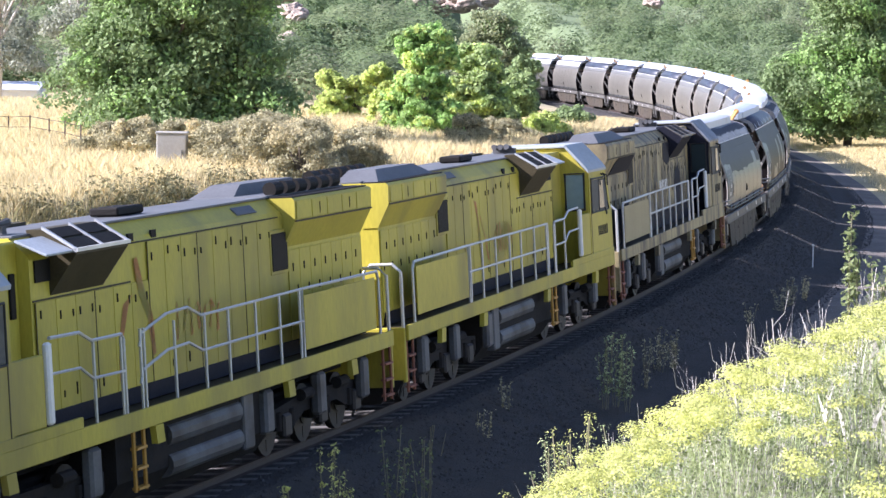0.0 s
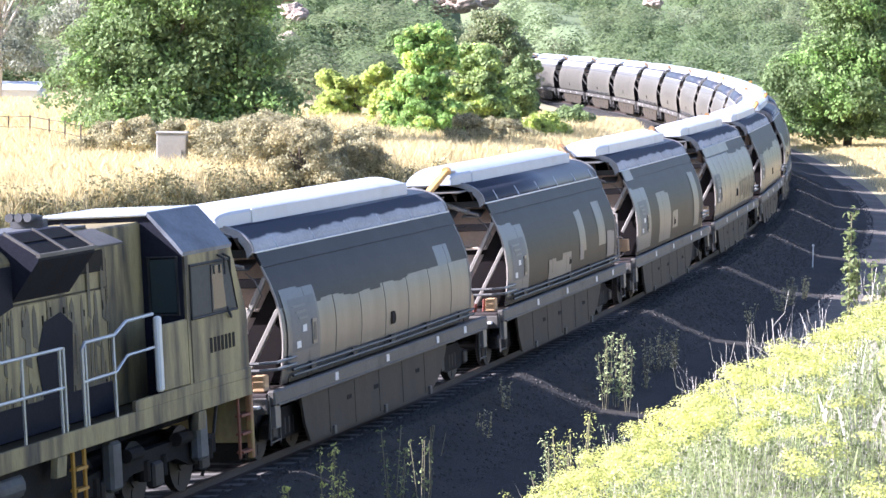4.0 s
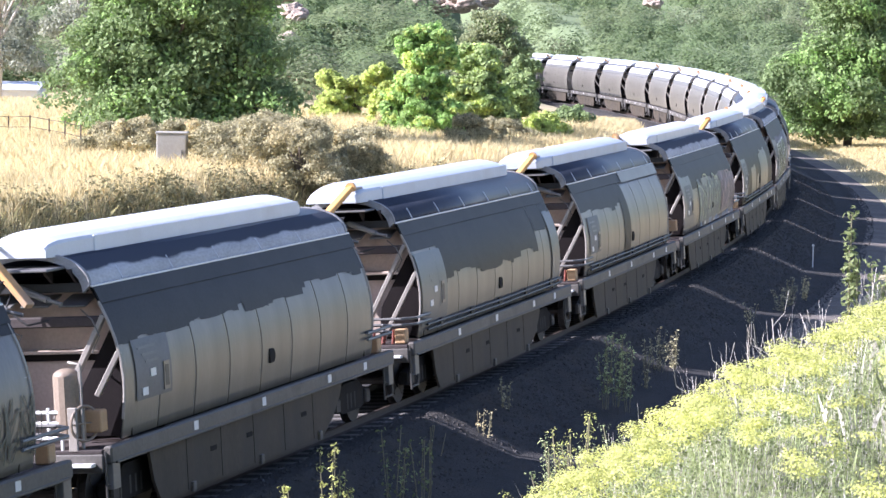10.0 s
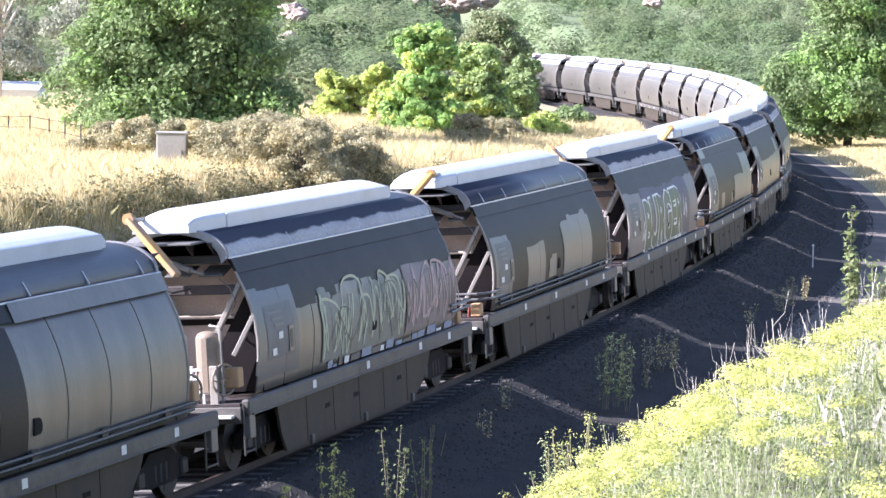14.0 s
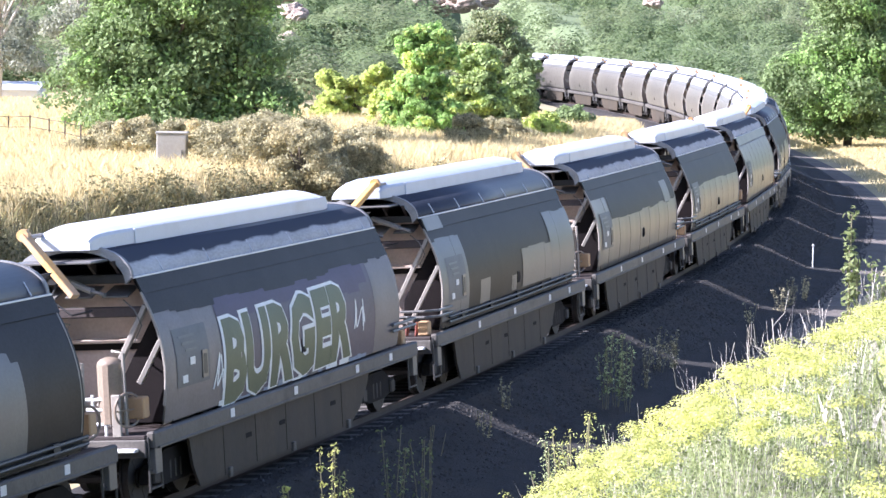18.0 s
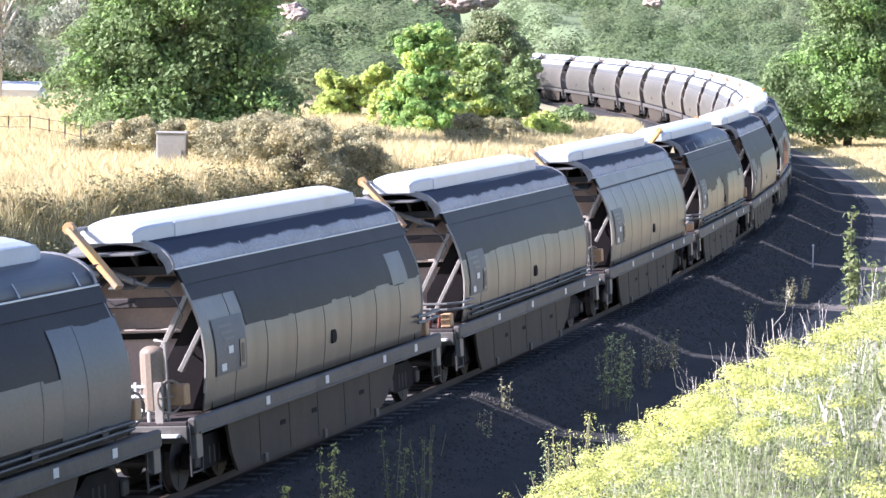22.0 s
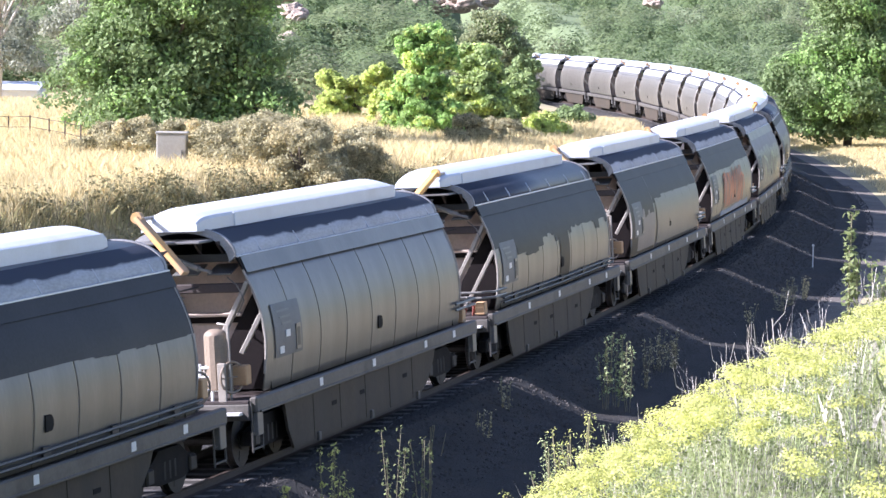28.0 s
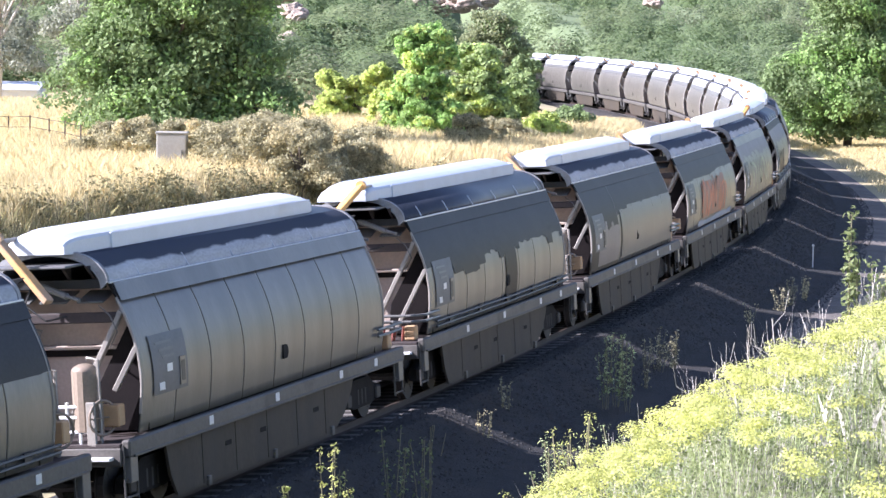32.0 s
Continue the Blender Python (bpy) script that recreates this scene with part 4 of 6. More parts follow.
    if e > 0:
        bm = bmesh.new()
        va, vb = Vector((X(a[0]), a[1], a[2])), Vector((X(b[0]), b[1], b[2]))
        m = Matrix.Translation((va + vb) / 2) @ (vb - va).to_track_quat("Z", "X").to_matrix().to_4x4()
        l = (vb - va).length / 2
        box(bm, -0.05, 0.05, -0.085, 0.085, -l, l, 0.015, m)
        rod(bm, va + Vector((-0.06, 0, 0)), va + Vector((0.06, 0, 0)), 0.1, 10)
        part("hatch_bar", bm, M["lever"], w, "weathered orange bar at the hatch end")
        part("bar_pivot", Rod((X(6.6), a[1], a[2] - 0.04), (X(a[0] + 0.06), a[1], a[2] - 0.04), 0.035), M["brace"], w)
    y = -0.2 if kind == "T" else 0.05
    bm = Rod((X(6.55), y, 3.62), (X(6.75), y + 0.62, 3.42), 0.055)
    rod(bm, (X(6.75), y + 0.6, 3.425), (X(6.8), y + 0.85, 3.36), 0.03)
    part("hatch_cylinder", bm, M["light"], w, "pale air cylinder")
    part("hatch_hose", tube([(X(6.6), y, 3.6), (X(6.7), y - 0.1, 3.3), (X(6.72), y + 0.25, 3.05), (X(6.5), y + 0.5, 3.1)], 0.018, 5), M["black"], w)
    if kind == "T":
        tank = part("air_tank", Rod((X(6.9), 0.7, 1.4), (X(6.9), 0.7, 2.3), 0.2, 14), M["tank"], w, "brown upright air tank", smooth=False)
        bm = bmesh.new()
        bmesh.ops.create_uvsphere(bm, u_segments=14, v_segments=8, radius=0.2, matrix=Matrix.Translation((X(6.9), 0.7, 2.3)) @ Matrix.Diagonal((1, 1, 0.6, 1)))
        part("tank_dome", bm, M["tank"], tank, smooth=True)
        part("tank_post", tube([(X(6.97), 0.95, 1.2), (X(6.97), 0.95, 2.48), (X(6.9), 0.75, 2.5)], 0.028), M["brace"], w)
        bm = bmesh.new()
        for z in (1.62, 1.78, 1.4):
            rod(bm, (X(7.05), -0.6, z), (X(7.05), 0.8, z), 0.028, 6)
        for y in (-0.6, -0.2, 0.2, 0.45, 0.65):
            rod(bm, (X(7.05), y, 1.2), (X(7.05), y, 1.85), 0.028, 6)
        part("pipe_rack", bm, M["white"], w, "pale pipe rack")
        bm = bmesh.new()
        bmesh.ops.create_circle(bm, segments=20, radius=0.26, matrix=Matrix.Translation((X(6.95), 0.98, 1.6)) @ Matrix.Rotation(radians(-28), 4, "Z") @ Matrix.Rotation(radians(90), 4, "X"))
        ring = [v.co.copy() for v in bm.verts]
        bm.free()
        ring = ring + ring[:1]
        wheel = tube(ring, 0.022, 6)
        for k in (0, 5, 10, 15):
            rod(wheel, ring[k], (X(6.95), 0.98, 1.6), 0.014, 5)
        part("hand_brake_wheel", wheel, M["tank"], w, "brown hand brake wheel")
        part("brake_box", Box(min(X(6.6), X(6.85)), max(X(6.6), X(6.85)), 0.92, 1.2, 1.45, 1.78, 0.02), M["box"], w, "tan brake box")
        part("brake_stand", Box(min(X(7.06), X(7.12)), max(X(7.06), X(7.12)), 0.78, 0.92, 1.18, 1.85, 0.01), M["brace"], w)
    else:
        for z in (1.62, 1.74):
            part("end_handrail", tube([(X(5.9), 1.46, z), (X(6.9), 1.44, z), (X(7.1), 1.2, z), (X(7.12), -1.2, z)], 0.028), M["light"], w)
        for k in range(5):
            y = 0.1 + k * 0.2
            part("valve", Rod((X(6.75), y, 1.22), (X(6.75), y + 0.03, 1.4 + 0.05 * (k * 2 % 3)), 0.03 + 0.015 * (k % 2), 8), M["red"], w, "red brake valve")
        part("valve_box", Box(min(X(6.7), X(6.95)), max(X(6.7), X(6.95)), 1.0, 1.22, 1.24, 1.52, 0.02), M["box"], w, "tan valve box")
        bm = bmesh.new()
        for k in range(4):
            tube([(X(6.6), -0.8 + k * 0.35, 1.2), (X(6.9), -0.75 + k * 0.35, 1.55), (X(7.08), -0.6 + k * 0.3, 1.3)], 0.025, 5, bm)
        part("air_hoses", bm, M["black"], w)


def build_wagon(kind, lid_kind):
    w = thing("hopper_wagon", "", "wagon")
    wheels = []
    # shell a little behind the panels
    for side in (-1, 1):
        part("side_shell", rake(sweep_x([(side * (y - 0.012), z) for y, z in SIDE], [-HALF, HALF], thick=0.006)), M["dark"], w)
        prof = [(side * y, z) for y, z in SIDE[:-1]]
        pw = 1.555
        xs = [0.012, 0.05, pw / 2, pw - 0.05, pw - 0.012]
        me = mesh_of("panel", sweep_x(prof, xs, thick=0.01), M["grey"], True)
        for x in SEAMS[1:-2]:
            part("panel", me, None, w, at=pose(x, 0, 0))
        for lo, hi in (SEAMS[:2], SEAMS[-2:]):
            part("panel", rake(sweep_x(prof, [lo + 0.012, lo + 0.05, (lo + hi) / 2, hi - 0.05, hi - 0.012], thick=0.01)), M["grey"], w, smooth=True)
        # the far band is lighter: its sunlit paleness is put into the paint
        part("cant_band", rake(sweep_x([(side * 1.1, 3.325), (side * 0.985, 3.58)], [-HALF, HALF], thick=0.02)), M["dark" if side > 0 else "light"], w, "plain band under the roof, lighter on the sunlit side")
        part("roof_edge", Box(-REAR, HALF, side * 0.99 - 0.02, side * 0.99 + 0.02, 3.575, 3.605, 0.005), M["white"], w, "pale roof edge strip")
        part("sill", Box(-7.05, 7.05, side * 1.36 - 0.07, side * 1.36 + 0.07, 1.0, 1.27, 0.03), M["sill"], w)
        part("sill_lip", Box(-6.9, 6.9, side * 1.435 - 0.02, side * 1.435 + 0.02, 1.0, 1.04, 0.008), M["sill"], w)
        for x in (-5.2, -3.1, 0.4, 3.6):
            part("reflector", Box(x - 0.09, x + 0.09, side * 1.436 - 0.004, side * 1.436 + 0.004, 1.08, 1.22), M["white"], w, "white square reflector plate")
        sk = [(-4.15, side * 1.3, 1.02), (5.35, side * 1.3, 1.02), (5.2, side * 1.3, 0.5), (4.93, side * 1.3, 0.14), (-2.85, side * 1.3, 0.14), (-3.5, side * 1.3, 0.4), (-3.95, side * 1.3, 0.75)]
        skirt = part("skirt", plate(sk, 0.05), M["skirt"], w, "dusty brown lower skirt")
        for x in (-2.7, 0.4, 3.6):
            part("skirt_bracket", Box(x - 0.07, x + 0.07, side * 1.34 - 0.03, side * 1.34 + 0.03, 0.1, 0.26, 0.01), M["sill"], skirt)
        for x in (-1.9, 0.9, 2.6):
            part("skirt_slot", Box(x - 0.14, x + 0.14, side * 1.327 - 0.004, side * 1.327 + 0.004, 0.62, 0.7), M["bogie"], skirt)
        for x in (-2.4, -0.85, 0.7, 2.25, 3.8):
            part("skirt_seam", Box(x - 0.008, x + 0.008, side * 1.327 - 0.003, side * 1.327 + 0.003, 0.16, 0.98), M["bogie"], skirt)
        part("inspection_hatch", Rod((-0.2, side * 1.38, 1.87), (-0.2, side * 1.425, 1.87), 0.12, 14), M["bogie"], w)
        part("hatch_hinge", Box(-0.12, -0.04, side * 1.415 - 0.015, side * 1.415 + 0.015, 1.75, 1.99), M["bogie"], w)
        if kind == "P":
            for z in (1.42, 1.52):
                part("side_pipe", tube([(-6.0, side * 1.42, z), (0, side * 1.43, z - 0.02), (6.0, side * 1.42, z)], 0.028), M["pipe"], w)
            for x in (-4.9, -2.45, 0, 2.45, 4.9):
                part("pipe_clip", Box(x - 0.12, x + 0.12, side * 1.42 - 0.02, side * 1.42 + 0.02, 1.38, 1.56, 0.005), M["black"], w)
    part("roof", sweep_x(ROOF, [-REAR, HALF], thick=0.02), M["roof"], w, "dusty blue-grey curved roof", smooth=True)
    for i in range(6):
        x = -5.3 + i * 2.1
        part("roof_cleat", Rod((x, 0.985, 3.62), (x, 0.87, 3.82), 0.016, 5), M["lid"], w)
    # hatch cover
    lid = [(0.47, 4.04), (0.47, 4.24), (0.44, 4.29), (0.3, 4.35), (0.1, 4.41), (-0.08, 4.44), (-0.25, 4.43), (-0.42, 4.37), (-0.56, 4.27), (-0.64, 4.16), (-0.66, 4.06)]
    a, b = (-4.9, 6.75) if lid_kind == "T" else (-5.2, 7.2)
    xs = [a, a + 0.08, a + 0.2, a + 0.4, a + 0.75, b - 0.75, b - 0.4, b - 0.2, b - 0.08, b]
    ks = [0.55, 0.75, 0.88, 0.96, 1.0, 1.0, 0.96, 0.88, 0.75, 0.55]
    bm = sweep_x(lid, xs, closed=True)
    for v in bm.verts:
        k = float(np.interp(v.co.x, xs, ks))
        v.co.z = 4.06 + (v.co.z - 4.06) * k
        v.co.y *= 0.75 + 0.25 * k
    cover = M["lid_blue" if lid_kind == "P" else "lid"]
    hatch = part("hatch_cover", bm, cover, w, "long white hatch cover")
    part("hatch_flange", Box(a + 0.3, b - 1.7, 0.45, 0.495, 4.0, 4.28, 0.01), cover, hatch)
    # underframe and hopper doors
    part("centre_sill", Box(-7.0, 7.0, -0.25, 0.25, 0.82, 1.15, 0.02), M["bogie"], w)
    part("hopper_belly", plate([(-4.3, 0, 1.3), (4.3, 0, 1.3), (3.2, 0, 0.32), (-3.2, 0, 0.32)], 2.3), M["skirt"], w)
    for x in (-5.35, 5.35):
        bogie(w, x, wheels)
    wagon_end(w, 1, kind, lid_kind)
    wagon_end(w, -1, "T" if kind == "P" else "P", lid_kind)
    return w


def add_dust(w, seed, side=1):
    """Pale dust drifted along the near roof edge, its upper edge uneven."""
    rng = random.Random(seed)
    n = 40
    bm = bmesh.new()
    zs, ys = [q[1] for q in ROOF[:13]], [q[0] for q in ROOF[:13]]
    rows = []
    for i in range(n + 1):
        q = (0.4 if side > 0 else 0.55) + 0.01 * math.sin(i * 0.17 + seed) + rng.random() * 0.005
        col = []
        for k in range(6):
            z = 3.6 + q * k / 5
            col.append(bm.verts.new((-REAR + 0.02 + (REAR + HALF - 0.04) * i / n, side * (float(np.interp(z, zs, ys)) + 0.005), z + 0.005)))
        rows.append(col)
    for a, b in zip(rows, rows[1:]):
        for k in range(5):
            bm.faces.new((a[k], b[k], b[k + 1], a[k + 1])[::side])
    # far side: thicker dust, with the sun's brightness there put into its colour
    return part("dust_drift", bm, M["dust" if side > 0 else "sunlit_dust"], w, "pale dust lying along the roof edge", smooth=True)


def patch(w, x0, x1, z0, z1, material, seed=0, rag=0.0, out=0.014, label="", name="paint_patch"):
    """Paint over part of the near side, its upper edge stepped from stroke to stroke."""
    rng = random.Random(seed)
    x1 = min(x1, half(2.0) - 0.012)
    x0 = max(x0, 0.012 - REAR)
    # the ragged edge: roller strokes of uneven width, each a little askew
    edge, x, h = [], x0, rng.random()
    while x < x1 - 0.02:
        wide = rng.choice((0.22, 0.26, 0.3, 0.45, 0.6, 0.85)) * rng.uniform(0.8, 1.2)
        if x1 - x - wide < 0.15:
            wide = x1 - x
        h = min(1.0, max(0.0, h + rng.gauss(0, 0.38)))
        k = h + rng.uniform(-0.06, 0.06)
        edge += [(x, h), (x + wide * 0.5, (h + k) / 2 + rng.uniform(-0.05, 0.08)), (x + wide - 0.03, k)]
        x, h = x + wide, k
    edge.append((x1, h))
    bm = bmesh.new()
    m = max(3, round((z1 - z0) / 0.1))
    rows, gaps = [], []
    for q in SEAMS[1:-1]:
        for p, r in zip(edge, edge[1:]):
            if p[0] < q - 0.012 and r[0] > q + 0.012 and material in ("light", "blue_grey", "grey"):
                edge += [(q + side * 0.011, p[1] + (r[1] - p[1]) * (q - p[0]) / (r[0] - p[0])) for side in (-1, 1)]
                gaps.append(q)
                break
    edge.sort()
    for x, h in edge:
        top = min(3.34, z1 + rag * (2 * h - 1)) if rag > 0 else z1
        low = z0 + abs(rag) * (2 * h - 1) if rag < 0 else z0
        rows.append([bm.verts.new((x, side_y(low + (top - low) * j / m) + out, low + (top - low) * j / m)) for j in range(m + 1)])
    for p, q in zip(rows, rows[1:]):
        if any(abs((p[0].co.x + q[0].co.x) / 2 - g) < 0.002 for g in gaps):
            continue
        for j in range(m):
            bm.faces.new((p[j], p[j + 1], q[j + 1], q[j]))
    bm.normal_update()
    bm.faces.ensure_lookup_table()
    if bm.faces[0].normal.y < 0:
        bmesh.ops.reverse_faces(bm, faces=bm.faces[:])
    return part(name, bm, M[material], w, label, smooth=True)


def fx(f):
    return HALF - f * 2 * HALF


def number_panel(w, kind):
    """The dark marking panel near the front with two white labels; its writing is too small to read."""
    p = patch(w, 4.5, 5.95, 1.8, 2.72, "plate", out=0.02, name="marking_panel", label="dark marking panel with small plates")
    for x, z in ((5.62, 1.86), (5.28, 2.12)):
        part("label_plate", Box(x - 0.11, x + 0.11, side_y(z + 0.06) + 0.022, side_y(z + 0.06) + 0.03, z, z + 0.12), M["white"], p)
    part("card_holder", Box(4.62, 4.86, side_y(2.0) + 0.022, side_y(2.0) + 0.035, 1.86, 2.3, 0.004), M["grey"], p)
    part("card", Box(4.67, 4.81, side_y(2.0) + 0.036, side_y(2.0) + 0.04, 1.92, 2.24), M["pipe"], p)
    for i in range(3):
        part("writing_bar", side_strip(5.05, 5.75 - 0.1 * i, 2.56 - i * 0.11, 2.6 - i * 0.11, 0.024, 1, 1), M["blue_grey"], p)


def lettering(text, w, f0, f1, z0, z1, material, out, bold, name, label=""):
    """Built-in letters laid over the curved side, between two places along the wagon."""
    cu = bpy.data.curves.new(name, "FONT")
    cu.body, cu.offset, cu.resolution_u = text, bold, 2
    tmp = bpy.data.objects.new(name, cu)
    me = bpy.data.meshes.new_from_object(tmp)
    bm = bmesh.new()
    bm.from_mesh(me)
    xs = [v.co.x for v in bm.verts]
    ys = [v.co.y for v in bm.verts]
    ax, bx, ay, by = min(xs), max(xs), min(ys), max(ys)
    for k in range(1, 10):
        bmesh.ops.bisect_plane(bm, geom=bm.verts[:] + bm.edges[:] + bm.faces[:], plane_co=(0, ay + (by - ay) * k / 10, 0), plane_no=(0, 1, 0))
    for v in bm.verts:
        f = f0 + (v.co.x - ax) / (bx - ax) * (f1 - f0)
        z = z0 + (v.co.y - ay) / (by - ay) * (z1 - z0) + 0.25 * (f - 0.6)
        v.co = Vector((fx(f), side_y(z) + out, z))
    bpy.data.objects.remove(tmp)
    bpy.data.curves.remove(cu)
    bpy.data.meshes.remove(me)
    return part(name, bm, M[material], w, label)


def scrawl(w, f0, f1, z0, z1, material, seed, loops=9, width=0.035, out=0.022, label=""):
    """A looping sprayed line that spells nothing."""
    rng = random.Random(seed)
    pts = []
    for i in range(loops):
        c = f0 + (f1 - f0) * (i + 0.5) / loops
        hw = (f1 - f0) / loops * 0.55
        for k in range(rng.choice((4, 5, 6, 7))):
            pts.append((c + hw * rng.uniform(-1, 1), z0 + (z1 - z0) * (rng.uniform(0, 0.35) if k % 2 else rng.uniform(0.6, 1.0))))
    bm = bmesh.new()
    fine = []
    for i in range(len(pts) - 1):
        a, b, c, d = [pts[min(max(i + q, 0), len(pts) - 1)] for q in (-1, 0, 1, 2)]
        for k in range(6):
            u = k / 6
            fine.append(tuple(0.5 * (2 * b[q] + (c[q] - a[q]) * u + (2 * a[q] - 5 * b[q] + 4 * c[q] - d[q]) * u * u + (3 * b[q] - a[q] - 3 * c[q] + d[q]) * u**3) for q in (0, 1)))
    P = [Vector((fx(f), side_y(z) + out, z)) for f, z in fine]
    prev = None
    for i, p in enumerate(P):
        d = (P[min(i + 1, len(P) - 1)] - P[max(i - 1, 0)]).normalized()
        s = d.cross(Vector((0, 1, 0))).normalized() * width
        cur = (bm.verts.new(p + s), bm.verts.new(p - s))
        if prev:
            bm.faces.new((prev[0], cur[0], cur[1], prev[1]))
        prev = cur
    return part("sprayed_scrawl", bm, M[material], w, label)


M["plate"] = mat("dark_plate", (0.1, 0.11, 0.125), 0.5, 0, 0.2, 3, 25, 0.03)
M["purple"] = mat("dark_purple_spray", (0.05, 0.035, 0.085), 0.5, 0, 0.3, 1.2, 20, 0.03)
M["spray_green"] = mat("dull_green_spray", (0.1, 0.125, 0.065), 0.5, 0, 0.2, 1.2, 20, 0.03)
M["spray_white"] = mat("white_spray", (0.8, 0.82, 0.8), 0.5, 0, 0.06, 3, 25, 0.02)
M["spray_pale"] = mat("pale_green_spray", (0.4, 0.45, 0.33), 0.5, 0, 0.2, 2, 25, 0.02)
M["spray_pink"] = mat("pale_pink_spray", (0.45, 0.33, 0.34), 0.5, 0, 0.2, 2, 25, 0.02)
M["spray_red"] = mat("orange_red_spray", (0.5, 0.15, 0.07), 0.5, 0, 0.3, 1.5, 20, 0.02)
M["spray_blue"] = mat("pale_blue_spray", (0.24, 0.3, 0.4), 0.5, 0, 0.2, 1.5, 20, 0.02)
M["spray_dark"] = mat("dark_scratchy_spray", (0.07, 0.078, 0.068), 0.5, 0, 0.3, 3, 20, 0.02)
M["brownish"] = mat("brownish_grey_paint", (0.16, 0.145, 0.15), 0.45, 0, 0.2, 1.2, 20, 0.03)


M["purple_haze"] = mat("purple_grey_spray", (0.085, 0.072, 0.105), 0.5, 0, 0.3, 1.2, 20, 0.03)
M["orange_haze"] = mat("thin_orange_spray", (0.3, 0.13, 0.085), 0.5, 0, 0.35, 1.5, 20, 0.02)
M["pink_haze"] = mat("thin_pink_spray", (0.2, 0.165, 0.175), 0.5, 0, 0.3, 1.5, 20, 0.02)
M["pale_haze"] = mat("thin_pale_green_spray", (0.17, 0.185, 0.165), 0.5, 0, 0.3, 1.5, 20, 0.02)
# ---- locomotives: x towards the radiator end, z over the rails ----
M["yellow"] = mat("locomotive_yellow", (0.48, 0.405, 0.05), 0.5, 0, 0.16, 1.0, 18, 0.04, spec=0.22, tint=(0.24, 0.205, 0.06), tint_at=(0.45, 0.75), each=0.05, stretch=(1, 1, 0.3))
M["khaki"] = mat("dirty_faded_yellow", (0.36, 0.295, 0.15), 0.6, 0, 0.25, 1.6, 18, 0.05, spec=0.3, tint=(0.075, 0.064, 0.05), tint_at=(0.42, 0.66), each=0.15, stretch=(2.6, 1, 0.5))
M["screen_tan"] = mat("dusty_tan_panel", (0.33, 0.28, 0.15), 0.6, 0, 0.12, 1.0, 18, 0.03, spec=0.3)
M["loco_roof"] = mat("sooty_roof", (0.105, 0.108, 0.112), 0.6, 0, 0.25, 1.5, 18, 0.08)
M["cab_roof"] = mat("pale_cab_roof", (0.33, 0.36, 0.38), 0.5, 0, 0.22, 1.5, 18, 0.04)
M["cab_roof_dirty"] = mat("sooty_blue_grey_cab_roof", (0.17, 0.185, 0.21), 0.55, 0, 0.3, 1.2, 18, 0.04, tint=(0.04, 0.045, 0.055), tint_at=(0.5, 0.7))
M["grille"] = mat("dark_grille", (0.016, 0.014, 0.012), 0.7, 0.0, 0.25, 3, 40, 0.3, spec=0.15)
M["duct"] = mat("sooty_brown_duct", (0.055, 0.044, 0.022), 0.6, 0, 0.3, 2, 25, 0.1, spec=0.2)
M["steel_rail"] = mat("galvanised_handrail", (0.55, 0.55, 0.54), 0.4, 0.4, 0.12, 3, 25, 0.05)
M["tank_grey"] = mat("grey_reservoir", (0.12, 0.125, 0.13), 0.6, 0, 0.25, 2, 25, 0.05, spec=0.3, tint=(0.06, 0.055, 0.05), tint_at=(0.45, 0.7))
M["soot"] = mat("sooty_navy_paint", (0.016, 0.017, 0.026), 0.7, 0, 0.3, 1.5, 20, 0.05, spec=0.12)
M["soot_brown"] = mat("thin_brown_soot", (0.13, 0.11, 0.07), 0.65, 0, 0.4, 2.5, 25, 0.05)
M["rusty_yellow"] = mat("rust_streaked_yellow", (0.32, 0.16, 0.07), 0.65, 0, 0.3, 3, 25, 0.1, tint=(0.4, 0.33, 0.1), tint_at=(0.5, 0.65))
M["cab_pane"] = mat("dusty_grey_pane", (0.1, 0.1, 0.094), 0.6, 0, 0.2, 1.5, 12, 0, spec=0.1)
M["rusty"] = mat("rusty_step", (0.26, 0.1, 0.06), 0.75, 0, 0.25, 3, 25, 0.1)
M["smear"] = mat("faded_orange_paint", (0.58, 0.29, 0.09), 0.6, 0, 0.25, 2, 25, 0.03, tint=(0.42, 0.36, 0.07), tint_at=(0.45, 0.65))
M["orange"] = mat("orange_ladder", (0.5, 0.26, 0.04), 0.55, 0, 0.2, 3, 25, 0.05)
_g = bpy.data.materials.new("tinted_glass")
_g.use_nodes = True
_p = _g.node_tree.nodes["Principled BSDF"]
_p.inputs["Base Color"].default_value, _p.inputs["Roughness"].default_value, _p.inputs["Specular IOR Level"].default_value = (0.03, 0.045, 0.05, 1), 0.08, 0.3
M["glass"] = _g
# pane whose base colour holds the brightness of the sky in it
M["sky_glass"] = mat("pale_green_pane", (0.24, 0.34, 0.36), 0.12, 0, 0.1, 1, 8, 0)

HOOD = [(0.92, 1.65), (0.92, 4.12), (0.88, 4.2), (0.62, 4.44), (-0.62, 4.44), (-0.88, 4.2), (-0.92, 4.12), (-0.92, 1.65)]


